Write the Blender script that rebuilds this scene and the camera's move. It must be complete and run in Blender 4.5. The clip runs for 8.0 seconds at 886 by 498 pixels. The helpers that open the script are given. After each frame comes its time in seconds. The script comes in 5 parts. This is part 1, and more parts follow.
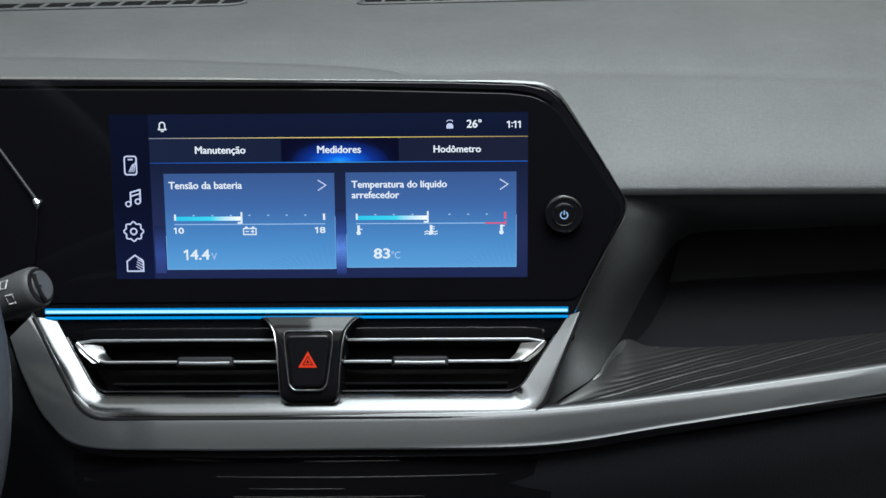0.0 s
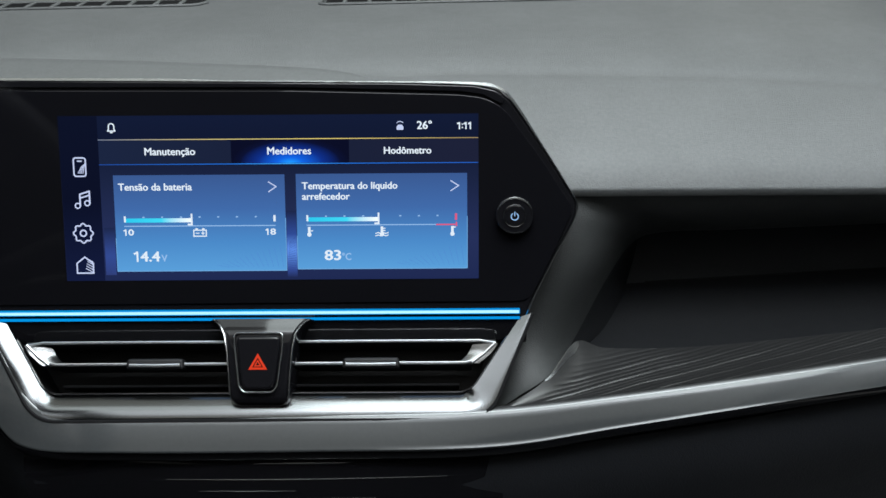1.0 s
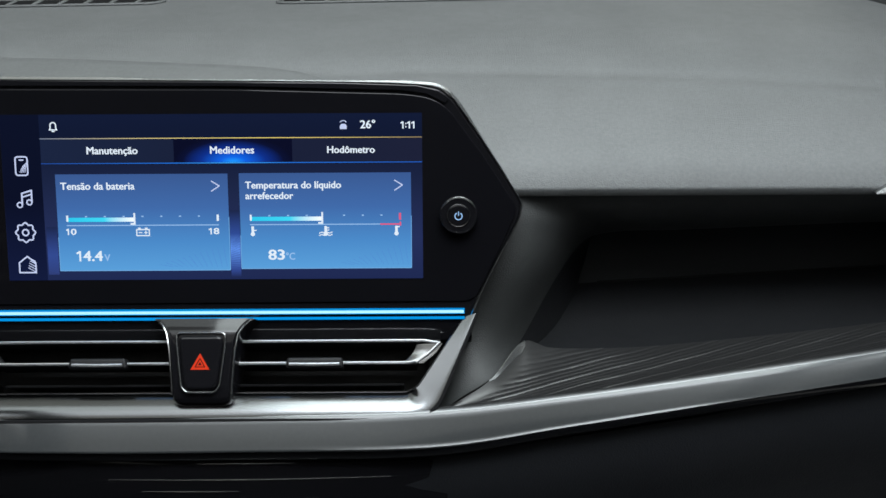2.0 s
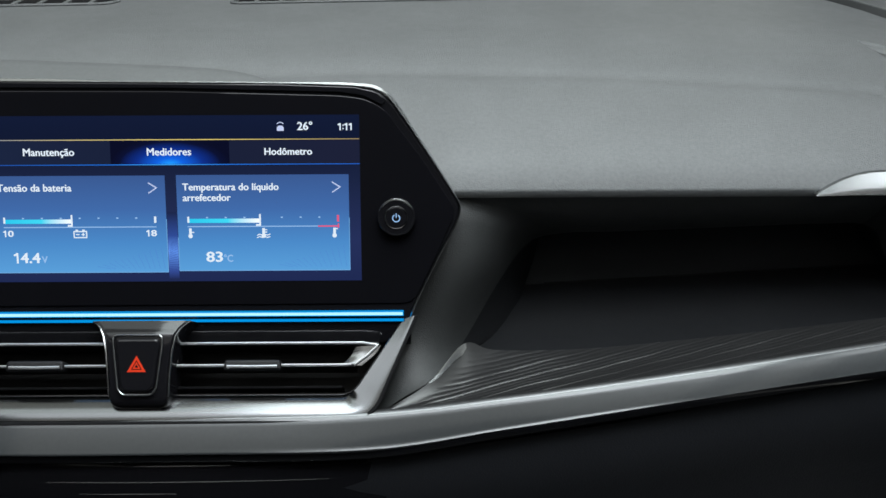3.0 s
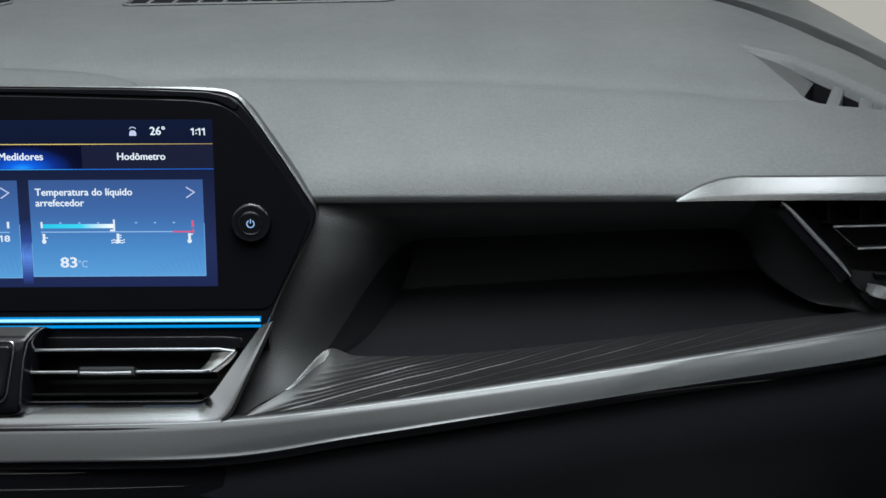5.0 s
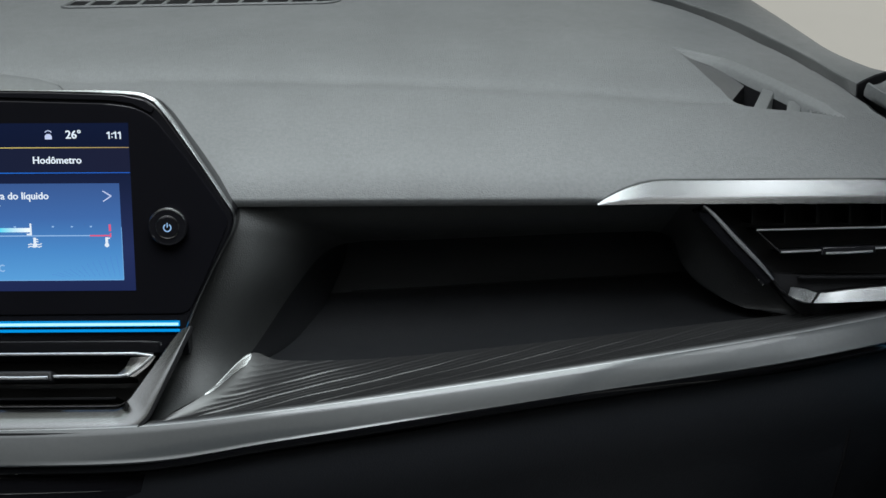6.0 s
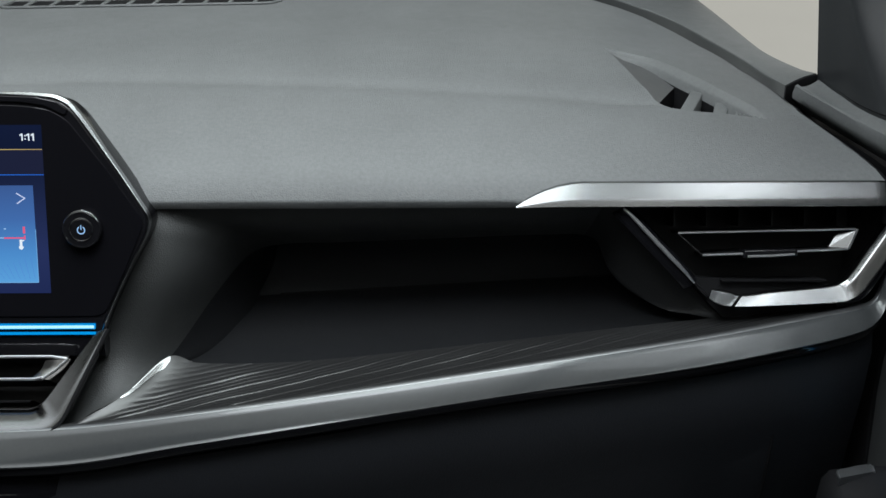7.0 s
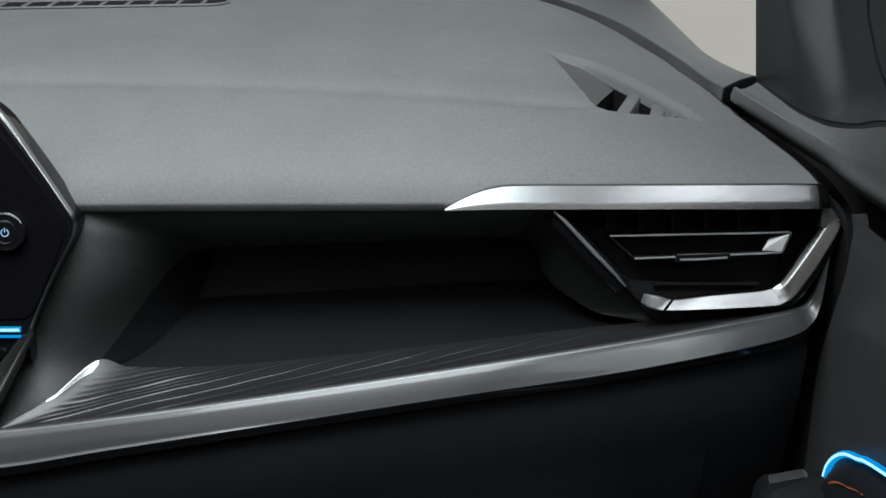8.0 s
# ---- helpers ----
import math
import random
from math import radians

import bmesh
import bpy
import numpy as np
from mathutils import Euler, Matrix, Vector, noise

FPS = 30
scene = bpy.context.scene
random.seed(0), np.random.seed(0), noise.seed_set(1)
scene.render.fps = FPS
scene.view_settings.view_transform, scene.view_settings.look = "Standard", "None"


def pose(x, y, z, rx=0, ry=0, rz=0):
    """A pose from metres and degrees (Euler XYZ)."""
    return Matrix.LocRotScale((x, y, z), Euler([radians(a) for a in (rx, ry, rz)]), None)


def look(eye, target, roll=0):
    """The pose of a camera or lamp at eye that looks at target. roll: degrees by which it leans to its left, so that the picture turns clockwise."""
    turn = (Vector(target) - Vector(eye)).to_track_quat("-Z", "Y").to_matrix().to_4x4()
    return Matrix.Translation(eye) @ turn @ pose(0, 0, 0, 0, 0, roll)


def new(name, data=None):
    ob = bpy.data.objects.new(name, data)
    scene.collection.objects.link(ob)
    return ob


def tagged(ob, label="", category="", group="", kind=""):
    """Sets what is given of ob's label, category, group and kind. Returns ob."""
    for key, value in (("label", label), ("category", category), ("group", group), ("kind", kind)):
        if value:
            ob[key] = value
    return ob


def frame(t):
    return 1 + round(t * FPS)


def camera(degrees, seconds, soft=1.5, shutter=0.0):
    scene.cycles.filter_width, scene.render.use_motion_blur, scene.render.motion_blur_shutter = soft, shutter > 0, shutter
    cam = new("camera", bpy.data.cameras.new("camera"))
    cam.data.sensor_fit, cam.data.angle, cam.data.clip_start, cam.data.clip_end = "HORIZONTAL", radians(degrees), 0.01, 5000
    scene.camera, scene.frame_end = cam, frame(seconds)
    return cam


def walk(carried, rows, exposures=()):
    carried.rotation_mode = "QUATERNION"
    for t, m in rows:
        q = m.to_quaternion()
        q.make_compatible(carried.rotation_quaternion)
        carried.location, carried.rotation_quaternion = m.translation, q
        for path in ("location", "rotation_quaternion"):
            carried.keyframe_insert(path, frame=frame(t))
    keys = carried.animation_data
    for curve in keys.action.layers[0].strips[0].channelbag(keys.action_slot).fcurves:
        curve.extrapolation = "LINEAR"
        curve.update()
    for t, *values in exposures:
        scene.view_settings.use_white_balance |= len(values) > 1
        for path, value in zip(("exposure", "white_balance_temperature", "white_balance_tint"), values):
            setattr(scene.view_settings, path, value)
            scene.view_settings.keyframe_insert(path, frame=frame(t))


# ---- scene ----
# A slow slide along a car's dashboard. x: right, y: ahead, z: up from the cabin floor; x = 0 is the car's middle.
cam = camera(43.0, 8.0)
ROWS = [
    (0, 0.0904, -0.6661, 0.9703, 68.996, 0.503, 0.488),
    (0.5, 0.1001, -0.6655, 0.9695, 69.035, 0.406, 0.116),
    (1, 0.1156, -0.6644, 0.9709, 68.962, 0.404, 0.049),
    (1.5, 0.1297, -0.6636, 0.9695, 68.973, 0.276, -0.162),
    (3, 0.1846, -0.6598, 0.9722, 68.785, 0.228, -0.254),
    (3.5, 0.2009, -0.6592, 0.9722, 68.791, 0.151, -0.398),
    (4, 0.2213, -0.6577, 0.9732, 68.738, 0.152, -0.445),
    (4.5, 0.2445, -0.6560, 0.9740, 68.691, 0.088, -0.523),
    (6, 0.3178, -0.6516, 0.9759, 68.693, 0.063, -0.703),
    (6.5, 0.3417, -0.6495, 0.9757, 68.705, 0.016, -0.788),
    (7, 0.3709, -0.6477, 0.9770, 68.615, 0.047, -0.548),
    (7.5, 0.3949, -0.6456, 0.9752, 68.796, 0.001, -0.547),
    (8, 0.4159, -0.6432, 0.9751, 68.767, 0.017, -0.475),
]
walk(cam, [(t, pose(x, y, z, rx, ry, rz)) for t, x, y, z, rx, ry, rz in ROWS])

# ---- world and light: a car parked in a white photo studio ----
world = bpy.data.worlds.new("studio_air")
scene.world = world
world.use_nodes = True
world.node_tree.nodes["Background"].inputs[0].default_value = (0.60, 0.60, 0.565, 1)
world.node_tree.nodes["Background"].inputs[1].default_value = 1.0


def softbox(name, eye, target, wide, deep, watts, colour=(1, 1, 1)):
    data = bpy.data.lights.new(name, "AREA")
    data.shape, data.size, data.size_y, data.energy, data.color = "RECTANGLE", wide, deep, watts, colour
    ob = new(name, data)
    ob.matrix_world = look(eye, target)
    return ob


softbox("studio_softbox", (0.26, -0.28, 1.86), (0.26, 0.03, 0.8), 0.8, 0.9, 19.6, (0.885, 0.95, 1.0))
# Unseen fill lamp, added for the brightness coming through the passenger window.
softbox("side_fill", (1.22, -0.36, 1.84), (0.60, 0.0, 0.75), 0.7, 0.8, 5.6, (0.885, 0.95, 1.0))
# Unseen fill lamp, added above the roof opening to brighten seat-facing surfaces.
softbox("roof_fill", (0.15, -0.55, 1.75), (0.15, -0.52, 1.0), 1.8, 0.85, 9.0, (0.89, 0.95, 1.0))
scene.view_settings.exposure = 0.0


# ---- materials ----
def srgb(r, g, b):
    f = lambda c: c / 12.92 if c <= 0.04045 else ((c + 0.055) / 1.055) ** 2.4
    return (f(r / 255), f(g / 255), f(b / 255), 1)


def material(name, base, rough, metal=0.0, vary=0.12, spots=40.0, grain=0.0, grain_scale=900.0, rough_vary=0.08, coat=0.0, spec=0.5, speck=0.04):
    """A procedural surface: base colour with slow blotches, fine roughness changes and, where grain is set, a leather-like relief."""
    m = bpy.data.materials.new(name)
    m.use_nodes = True
    n, l = m.node_tree.nodes, m.node_tree.links
    b = n["Principled BSDF"]
    b.inputs["Metallic"].default_value = metal
    b.inputs["Coat Weight"].default_value = coat
    b.inputs["Coat Roughness"].default_value = 0.06
    b.inputs["Specular IOR Level"].default_value = spec
    co = n.new("ShaderNodeTexCoord")
    big = n.new("ShaderNodeTexNoise")
    big.inputs["Scale"].default_value, big.inputs["Detail"].default_value = spots, 6
    l.new(co.outputs["Object"], big.inputs["Vector"])
    ramp = n.new("ShaderNodeMapRange")
    ramp.inputs["To Min"].default_value, ramp.inputs["To Max"].default_value = 1 - vary, 1 + vary
    l.new(big.outputs["Fac"], ramp.inputs["Value"])
    mix = n.new("ShaderNodeVectorMath")
    mix.operation = "SCALE"
    mix.inputs[0].default_value = base[:3]
    l.new(ramp.outputs["Result"], mix.inputs["Scale"])
    dust = n.new("ShaderNodeTexNoise")
    dust.inputs["Scale"].default_value, dust.inputs["Detail"].default_value = 420, 3
    l.new(co.outputs["Object"], dust.inputs["Vector"])
    dust_range = n.new("ShaderNodeMapRange")
    dust_range.inputs["From Min"].default_value, dust_range.inputs["From Max"].default_value = 0.3, 0.7
    dust_range.inputs["To Min"].default_value, dust_range.inputs["To Max"].default_value = 1 - speck, 1 + speck
    l.new(dust.outputs["Fac"], dust_range.inputs["Value"])
    dusty = n.new("ShaderNodeVectorMath")
    dusty.operation = "SCALE"
    l.new(mix.outputs["Vector"], dusty.inputs[0])
    l.new(dust_range.outputs["Result"], dusty.inputs["Scale"])
    l.new(dusty.outputs["Vector"], b.inputs["Base Color"])
    fine = n.new("ShaderNodeTexNoise")
    fine.inputs["Scale"].default_value, fine.inputs["Detail"].default_value = spots * 7, 4
    l.new(co.outputs["Object"], fine.inputs["Vector"])
    rr = n.new("ShaderNodeMapRange")
    rr.inputs["To Min"].default_value, rr.inputs["To Max"].default_value = max(0.02, rough - rough_vary), rough + rough_vary
    l.new(fine.outputs["Fac"], rr.inputs["Value"])
    l.new(rr.outputs["Result"], b.inputs["Roughness"])
    if grain:
        v = n.new("ShaderNodeTexVoronoi")
        v.feature, v.inputs["Scale"].default_value = "F1", grain_scale
        warp = n.new("ShaderNodeTexNoise")
        warp.inputs["Scale"].default_value = grain_scale * 0.6
        add = n.new("ShaderNodeVectorMath")
        add.operation = "MULTIPLY_ADD"
        add.inputs[1].default_value = (0.0012,) * 3
        l.new(co.outputs["Object"], warp.inputs["Vector"])
        l.new(warp.outputs["Color"], add.inputs[0])
        l.new(co.outputs["Object"], add.inputs[2])
        l.new(add.outputs["Vector"], v.inputs["Vector"])
        bump = n.new("ShaderNodeBump")
        bump.inputs["Strength"].default_value, bump.inputs["Distance"].default_value = grain, 0.0004
        l.new(v.outputs["Distance"], bump.inputs["Height"])
        l.new(bump.outputs["Normal"], b.inputs["Normal"])
    return m


def glow(name, colour, strength=1.0):
    m = bpy.data.materials.new(name)
    m.use_nodes = True
    b = m.node_tree.nodes["Principled BSDF"]
    b.inputs["Base Color"].default_value = (0.001, 0.001, 0.0012, 1)
    b.inputs["Roughness"].default_value = 0.35
    b.inputs["Specular IOR Level"].default_value = 0.0
    b.inputs["Emission Color"].default_value = colour
    b.inputs["Emission Strength"].default_value = strength
    return m


def glow_ramp(name, stops, axis="Z", radial=None):
    """A lit display area whose colour runs over the piece's own box along one axis, or away from a point of that box."""
    m = glow(name, (1, 1, 1, 1), 1.14)
    n, l = m.node_tree.nodes, m.node_tree.links
    b = n["Principled BSDF"]
    co = n.new("ShaderNodeTexCoord")
    ramp = n.new("ShaderNodeValToRGB")
    els = ramp.color_ramp.elements
    while len(els) < len(stops):
        els.new(0.5)
    for e, (p, c) in zip(els, stops):
        e.position, e.color = p, c
    if radial:
        sub = n.new("ShaderNodeVectorMath")
        sub.operation = "SUBTRACT"
        sub.inputs[1].default_value = radial
        wide = n.new("ShaderNodeVectorMath")
        wide.operation = "MULTIPLY"
        wide.inputs[1].default_value = (2.0, 0.0, 0.9)
        dist = n.new("ShaderNodeVectorMath")
        dist.operation = "LENGTH"
        l.new(co.outputs["Generated"], sub.inputs[0])
        l.new(sub.outputs["Vector"], wide.inputs[0])
        l.new(wide.outputs["Vector"], dist.inputs[0])
        l.new(dist.outputs["Value"], ramp.inputs["Fac"])
    else:
        sep = n.new("ShaderNodeSeparateXYZ")
        l.new(co.outputs["Generated"], sep.inputs[0])
        l.new(sep.outputs[axis], ramp.inputs["Fac"])
    l.new(ramp.outputs["Color"], b.inputs["Emission Color"])
    return m


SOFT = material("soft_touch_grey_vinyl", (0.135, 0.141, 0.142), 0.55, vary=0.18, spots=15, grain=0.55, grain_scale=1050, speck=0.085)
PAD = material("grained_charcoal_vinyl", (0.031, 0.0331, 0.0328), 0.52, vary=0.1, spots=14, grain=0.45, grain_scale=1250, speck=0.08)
HOOD = material("smooth_grey_plastic", (0.125, 0.131, 0.131), 0.5, vary=0.08, spots=12, grain=0.2, grain_scale=1100, speck=0.08)
DARK = material("charcoal_moulded_plastic", (0.0140, 0.0153, 0.0182), 0.50, vary=0.12, spots=20, grain=0.35, grain_scale=900, spec=0.3)
# The padding vinyl again, with the vent cheek's shade put into its colour.
PAD_SHADED = material("charcoal_vinyl_shaded", (0.0165, 0.0174, 0.0182), 0.55, vary=0.1, spots=16, grain=0.4, grain_scale=1000, spec=0.3)
RECESS = material("black_tray_plastic", (0.026, 0.0279, 0.0303), 0.6, vary=0.12, spots=20, grain=0.3, grain_scale=900, spec=0.2)
# Tray plastic set darker: shade of recess floor and wall put into its colour.
RECESS_SHADED = material("black_tray_plastic_shaded", (0.0098, 0.0105, 0.0118), 0.65, vary=0.15, spots=18, grain=0.3, grain_scale=900, spec=0.2)
BLACK = material("black_moulded_plastic", (0.0095, 0.0095, 0.0105), 0.5, vary=0.15, spots=30, grain=0.2, grain_scale=1200, spec=0.3)
GLOSS = material("piano_black", (0.0075, 0.0075, 0.009), 0.10, vary=0.1, spots=25, rough_vary=0.015, spec=0.4)
GLASS_BLACK = material("black_display_glass", (0.0055, 0.0055, 0.007), 0.06, vary=0.1, spots=25, rough_vary=0.01, spec=0.16)
SILVER = material("satin_silver_trim", (0.30, 0.306, 0.31), 0.22, metal=1.0, vary=0.02, spots=8, rough_vary=0.006, speck=0.004)
FRAME = material("brushed_dark_silver", (0.148, 0.153, 0.157), 0.19, metal=1.0, vary=0.04, spots=10, rough_vary=0.03, speck=0.01)
CHROME = material("bright_chrome", (0.80, 0.81, 0.83), 0.36, metal=1.0, vary=0.02, spots=20, rough_vary=0.02)
DIMCHROME = material("smoked_chrome", (0.22, 0.22, 0.23), 0.24, metal=1.0, vary=0.05, spots=20, rough_vary=0.03)
RIMCHROME = material("dark_chrome", (0.48, 0.49, 0.50), 0.25, metal=1.0, vary=0.04, spots=20, rough_vary=0.03)
GREY = material("gloss_grey_paint", (0.050, 0.054, 0.056), 0.27, metal=0.2, vary=0.03, spots=8, rough_vary=0.006, coat=0.45)
LEATHER = material("blue_grey_leather", (0.06, 0.066, 0.078), 0.5, vary=0.08, spots=30, grain=0.5, grain_scale=500)
# Grey for the demister ramp, with the slope's shade put into the colour.
RAMP_SHADED = material("grey_plastic_shaded", (0.075, 0.077, 0.077), 0.45, vary=0.08, spots=12, grain=0.25, grain_scale=1000)
DOORMAT = material("dark_grey_door_vinyl", (0.047, 0.049, 0.049), 0.48, vary=0.08, spots=10, grain=0.22, grain_scale=1000)
PILLAR = material("black_grey_pillar_plastic", (0.030, 0.032, 0.034), 0.33, vary=0.04, spots=6, rough_vary=0.02)
STALKGREY = material("stalk_grey_plastic", (0.075, 0.077, 0.08), 0.5, vary=0.06, spots=30, grain=0.2, grain_scale=1200)
# Lighter metal that imitates the highlight along the grey nose's upper edge.
EDGE_GLINT = material("edge_highlight_metal", (0.21, 0.215, 0.22), 0.42, metal=1.0, vary=0.05, spots=20, rough_vary=0.03)
RUBBER = material("black_rubber", (0.011, 0.011, 0.012), 0.7, vary=0.1, spots=30, spec=0.1)
SATIN = material("satin_metal", (0.16, 0.165, 0.17), 0.4, metal=0.8, vary=0.05, spots=30)
STUDIO = material("white_studio_paint", (0.78, 0.77, 0.74), 0.7, vary=0.03, spots=1.5)
BLOCKER_GREY = material("dark_grey_blocker_paint", (0.10, 0.10, 0.10), 0.7, vary=0.05, spots=1.5)
FABRIC = material("grey_headliner_cloth", (0.14, 0.14, 0.14), 0.9, vary=0.06, spots=20, grain=0.3, grain_scale=900)
RED = glow("red_lit_symbol", srgb(215, 62, 36), 1.0)
WHITE_UI = glow("white_display_text", srgb(226, 238, 250), 1.0)
PALE_UI = glow("pale_blue_display_text", srgb(150, 190, 235), 1.0)
ICON_UI = glow("pale_lilac_display_icons", srgb(196, 208, 242), 1.0)
TICK = material("white_print", (0.55, 0.56, 0.57), 0.6, vary=0.05, spots=60)


def decor_material():
    """Dark satin decor whose fine streaks follow the slanting ribs."""
    m = material("dark_ribbed_decor", (0.016, 0.0162, 0.0164), 0.31, vary=0.15, spots=25, rough_vary=0.04, spec=0.6)
    n, l = m.node_tree.nodes, m.node_tree.links
    co, mp, streaks, bump = n.new("ShaderNodeTexCoord"), n.new("ShaderNodeMapping"), n.new("ShaderNodeTexNoise"), n.new("ShaderNodeBump")
    mp.inputs["Rotation"].default_value = (0, 0, radians(-24))
    mp.inputs["Scale"].default_value = (30, 900, 30)
    streaks.inputs["Scale"].default_value, streaks.inputs["Detail"].default_value = 1.0, 2
    bump.inputs["Strength"].default_value, bump.inputs["Distance"].default_value = 0.10, 0.0004
    l.new(co.outputs["Object"], mp.inputs["Vector"])
    l.new(mp.outputs["Vector"], streaks.inputs["Vector"])
    l.new(streaks.outputs["Fac"], bump.inputs["Height"])
    l.new(bump.outputs["Normal"], n["Principled BSDF"].inputs["Normal"])
    return m


RIBBED = decor_material()


def window_glass():
    m = bpy.data.materials.new("clear_window_glass")
    m.use_nodes = True
    n, l = m.node_tree.nodes, m.node_tree.links
    n.remove(n["Principled BSDF"])
    t, g, mix, fr = n.new("ShaderNodeBsdfTransparent"), n.new("ShaderNodeBsdfGlossy"), n.new("ShaderNodeMixShader"), n.new("ShaderNodeFresnel")
    t.inputs["Color"].default_value = (0.93, 0.95, 0.93, 1)
    g.inputs["Roughness"].default_value = 0.02
    fr.inputs["IOR"].default_value = 1.2
    l.new(fr.outputs["Fac"], mix.inputs["Fac"])
    l.new(t.outputs["BSDF"], mix.inputs[1])
    l.new(g.outputs["BSDF"], mix.inputs[2])
    l.new(mix.outputs["Shader"], n["Material Output"].inputs["Surface"])
    return m


GLASS = window_glass()


# ---- mesh helpers ----
def thing(name, label, category, kind="", group="", at=(0, 0, 0)):
    ob = new(name)
    ob.empty_display_size = 0.02
    ob.location = at
    return tagged(ob, label, category, group, kind)


def part(name, bm, mat, parent=None, label="", smooth=True):
    """Links a bmesh, given in world metres, as one mesh object under its thing or part."""
    bmesh.ops.recalc_face_normals(bm, faces=bm.faces)
    me = bpy.data.meshes.new(name)
    for f in bm.faces:
        f.smooth = smooth
    bm.edges.index_update()
    sharp = [e.index for e in bm.edges if not e.smooth]
    bm.to_mesh(me)
    bm.free()
    me.materials.append(mat)
    if smooth:
        me.set_sharp_from_angle(angle=radians(38))
        for i in sharp:
            me.edges[i].use_edge_sharp = True
    ob = new(name, me)
    if parent:
        top = Matrix.Identity(4)
        p = parent
        while p:
            top = Matrix.Translation(p.location) @ top
            p = p.parent
        ob.parent = parent
        me.transform(top.inverted())
    return tagged(ob, label)


def plane_frame(origin, up):
    """Maps (x, s, n), in mm, to metres: x to the right, s up a plane leaning in y and z, n out of it towards the seats."""
    o, u = Vector(origin), Vector(up).normalized()
    out = Vector((1, 0, 0)).cross(u)
    return lambda x, s, n=0.0: o + Vector((x, 0, 0)) * 0.001 + u * (s * 0.001) + out * (n * 0.001)


S = plane_frame((0, 0, 0.75), (0, math.sin(radians(12)), math.cos(radians(12))))
V = plane_frame((0, -0.016, 0.679), (0, 0.5737, 0.819))


def smooth_path(points, steps=8, closed=False):
    """A Catmull-Rom curve through a few given points."""
    p = [Vector(q) for q in points]
    out, count = [], len(p)
    for i in range(count if closed else count - 1):
        a, b = p[i], p[(i + 1) % count]
        before = p[i - 1] if (i or closed) else a * 2 - b
        after = p[(i + 2) % count] if (closed or i + 2 < count) else b * 2 - a
        for k in range(steps):
            t = k / steps
            out.append(0.5 * ((2 * a) + (b - before) * t + (2 * before - 5 * a + 4 * b - after) * t * t + (3 * a - before - 3 * b + after) * t ** 3))
    if not closed:
        out.append(p[-1])
    return out


def round_corners(points, radius, steps=5):
    """A closed 2D outline with its corners rounded."""
    p, out = [Vector(q) for q in points], []
    for i, c in enumerate(p):
        a, b = p[i - 1] - c, p[(i + 1) % len(p)] - c
        r = min(radius, a.length * 0.48, b.length * 0.48)
        s, e = c + a.normalized() * r, c + b.normalized() * r
        for k in range(steps + 1):
            t = k / steps
            out.append((1 - t) ** 2 * s + 2 * t * (1 - t) * c + t * t * e)
    return out


def slab(where, outline, back, front, edge=0.0, segments=2, bm=None):
    """A plate of that 2D outline, from depth back to depth front (mm), with a rounded front edge."""
    bm = bm or bmesh.new()
    rings = [(0.0, back)]
    if edge:
        rings += [(edge * (1 - math.cos(a)), front - edge * (1 - math.sin(a))) for a in (math.pi / 2 * k / segments for k in range(segments + 1))]
    else:
        rings += [(0.0, front)]
    pts = [Vector(q) for q in outline]
    area = sum(a.x * b.y - b.x * a.y for a, b in zip(pts, pts[1:] + pts[:1]))
    if area < 0:
        pts.reverse()
    normals = []
    for i, c in enumerate(pts):
        d = (pts[(i + 1) % len(pts)] - pts[i - 1]).normalized()
        normals.append(Vector((-d.y, d.x)))
    loops = [[bm.verts.new(where(*(c + nrm * inset), n)) for c, nrm in zip(pts, normals)] for inset, n in rings]
    for a, b in zip(loops, loops[1:]):
        for i in range(len(a)):
            j = (i + 1) % len(a)
            bm.faces.new((a[i], a[j], b[j], b[i]))
    for e in bm.faces.new(loops[-1]).edges:
        e.smooth = False
    bm.faces.new(list(reversed(loops[0])))
    return bm


def grid(rows, bm=None, closed=False):
    """A sheet through rows of points."""
    bm = bm or bmesh.new()
    vs = [[bm.verts.new(p) for p in r] for r in rows]
    for a, b in zip(vs, vs[1:]):
        for i in range(len(a) - (0 if closed else 1)):
            j = (i + 1) % len(a)
            bm.faces.new((a[i], a[j], b[j], b[i]))
    return bm


def thick(rows, push, bm=None):
    """A sheet through rows of points with a back that lies push (a vector, metres) behind it, closed round its edges."""
    bm = bm or bmesh.new()
    push = Vector(push)
    fr = [[bm.verts.new(p) for p in r] for r in rows]
    bk = [[bm.verts.new(Vector(p) + push) for p in r] for r in rows]
    for vs in (fr, bk):
        for a, b in zip(vs, vs[1:]):
            for i in range(len(a) - 1):
                bm.faces.new((a[i], a[i + 1], b[i + 1], b[i]))
    rim = lambda vs: [v for v in vs[0]] + [r[-1] for r in vs[1:]] + list(reversed(vs[-1]))[1:] + [r[0] for r in reversed(vs[1:-1])]
    a, b = rim(fr), rim(bk)
    for i in range(len(a)):
        j = (i + 1) % len(a)
        bm.faces.new((a[i], a[j], b[j], b[i]))
    return bm


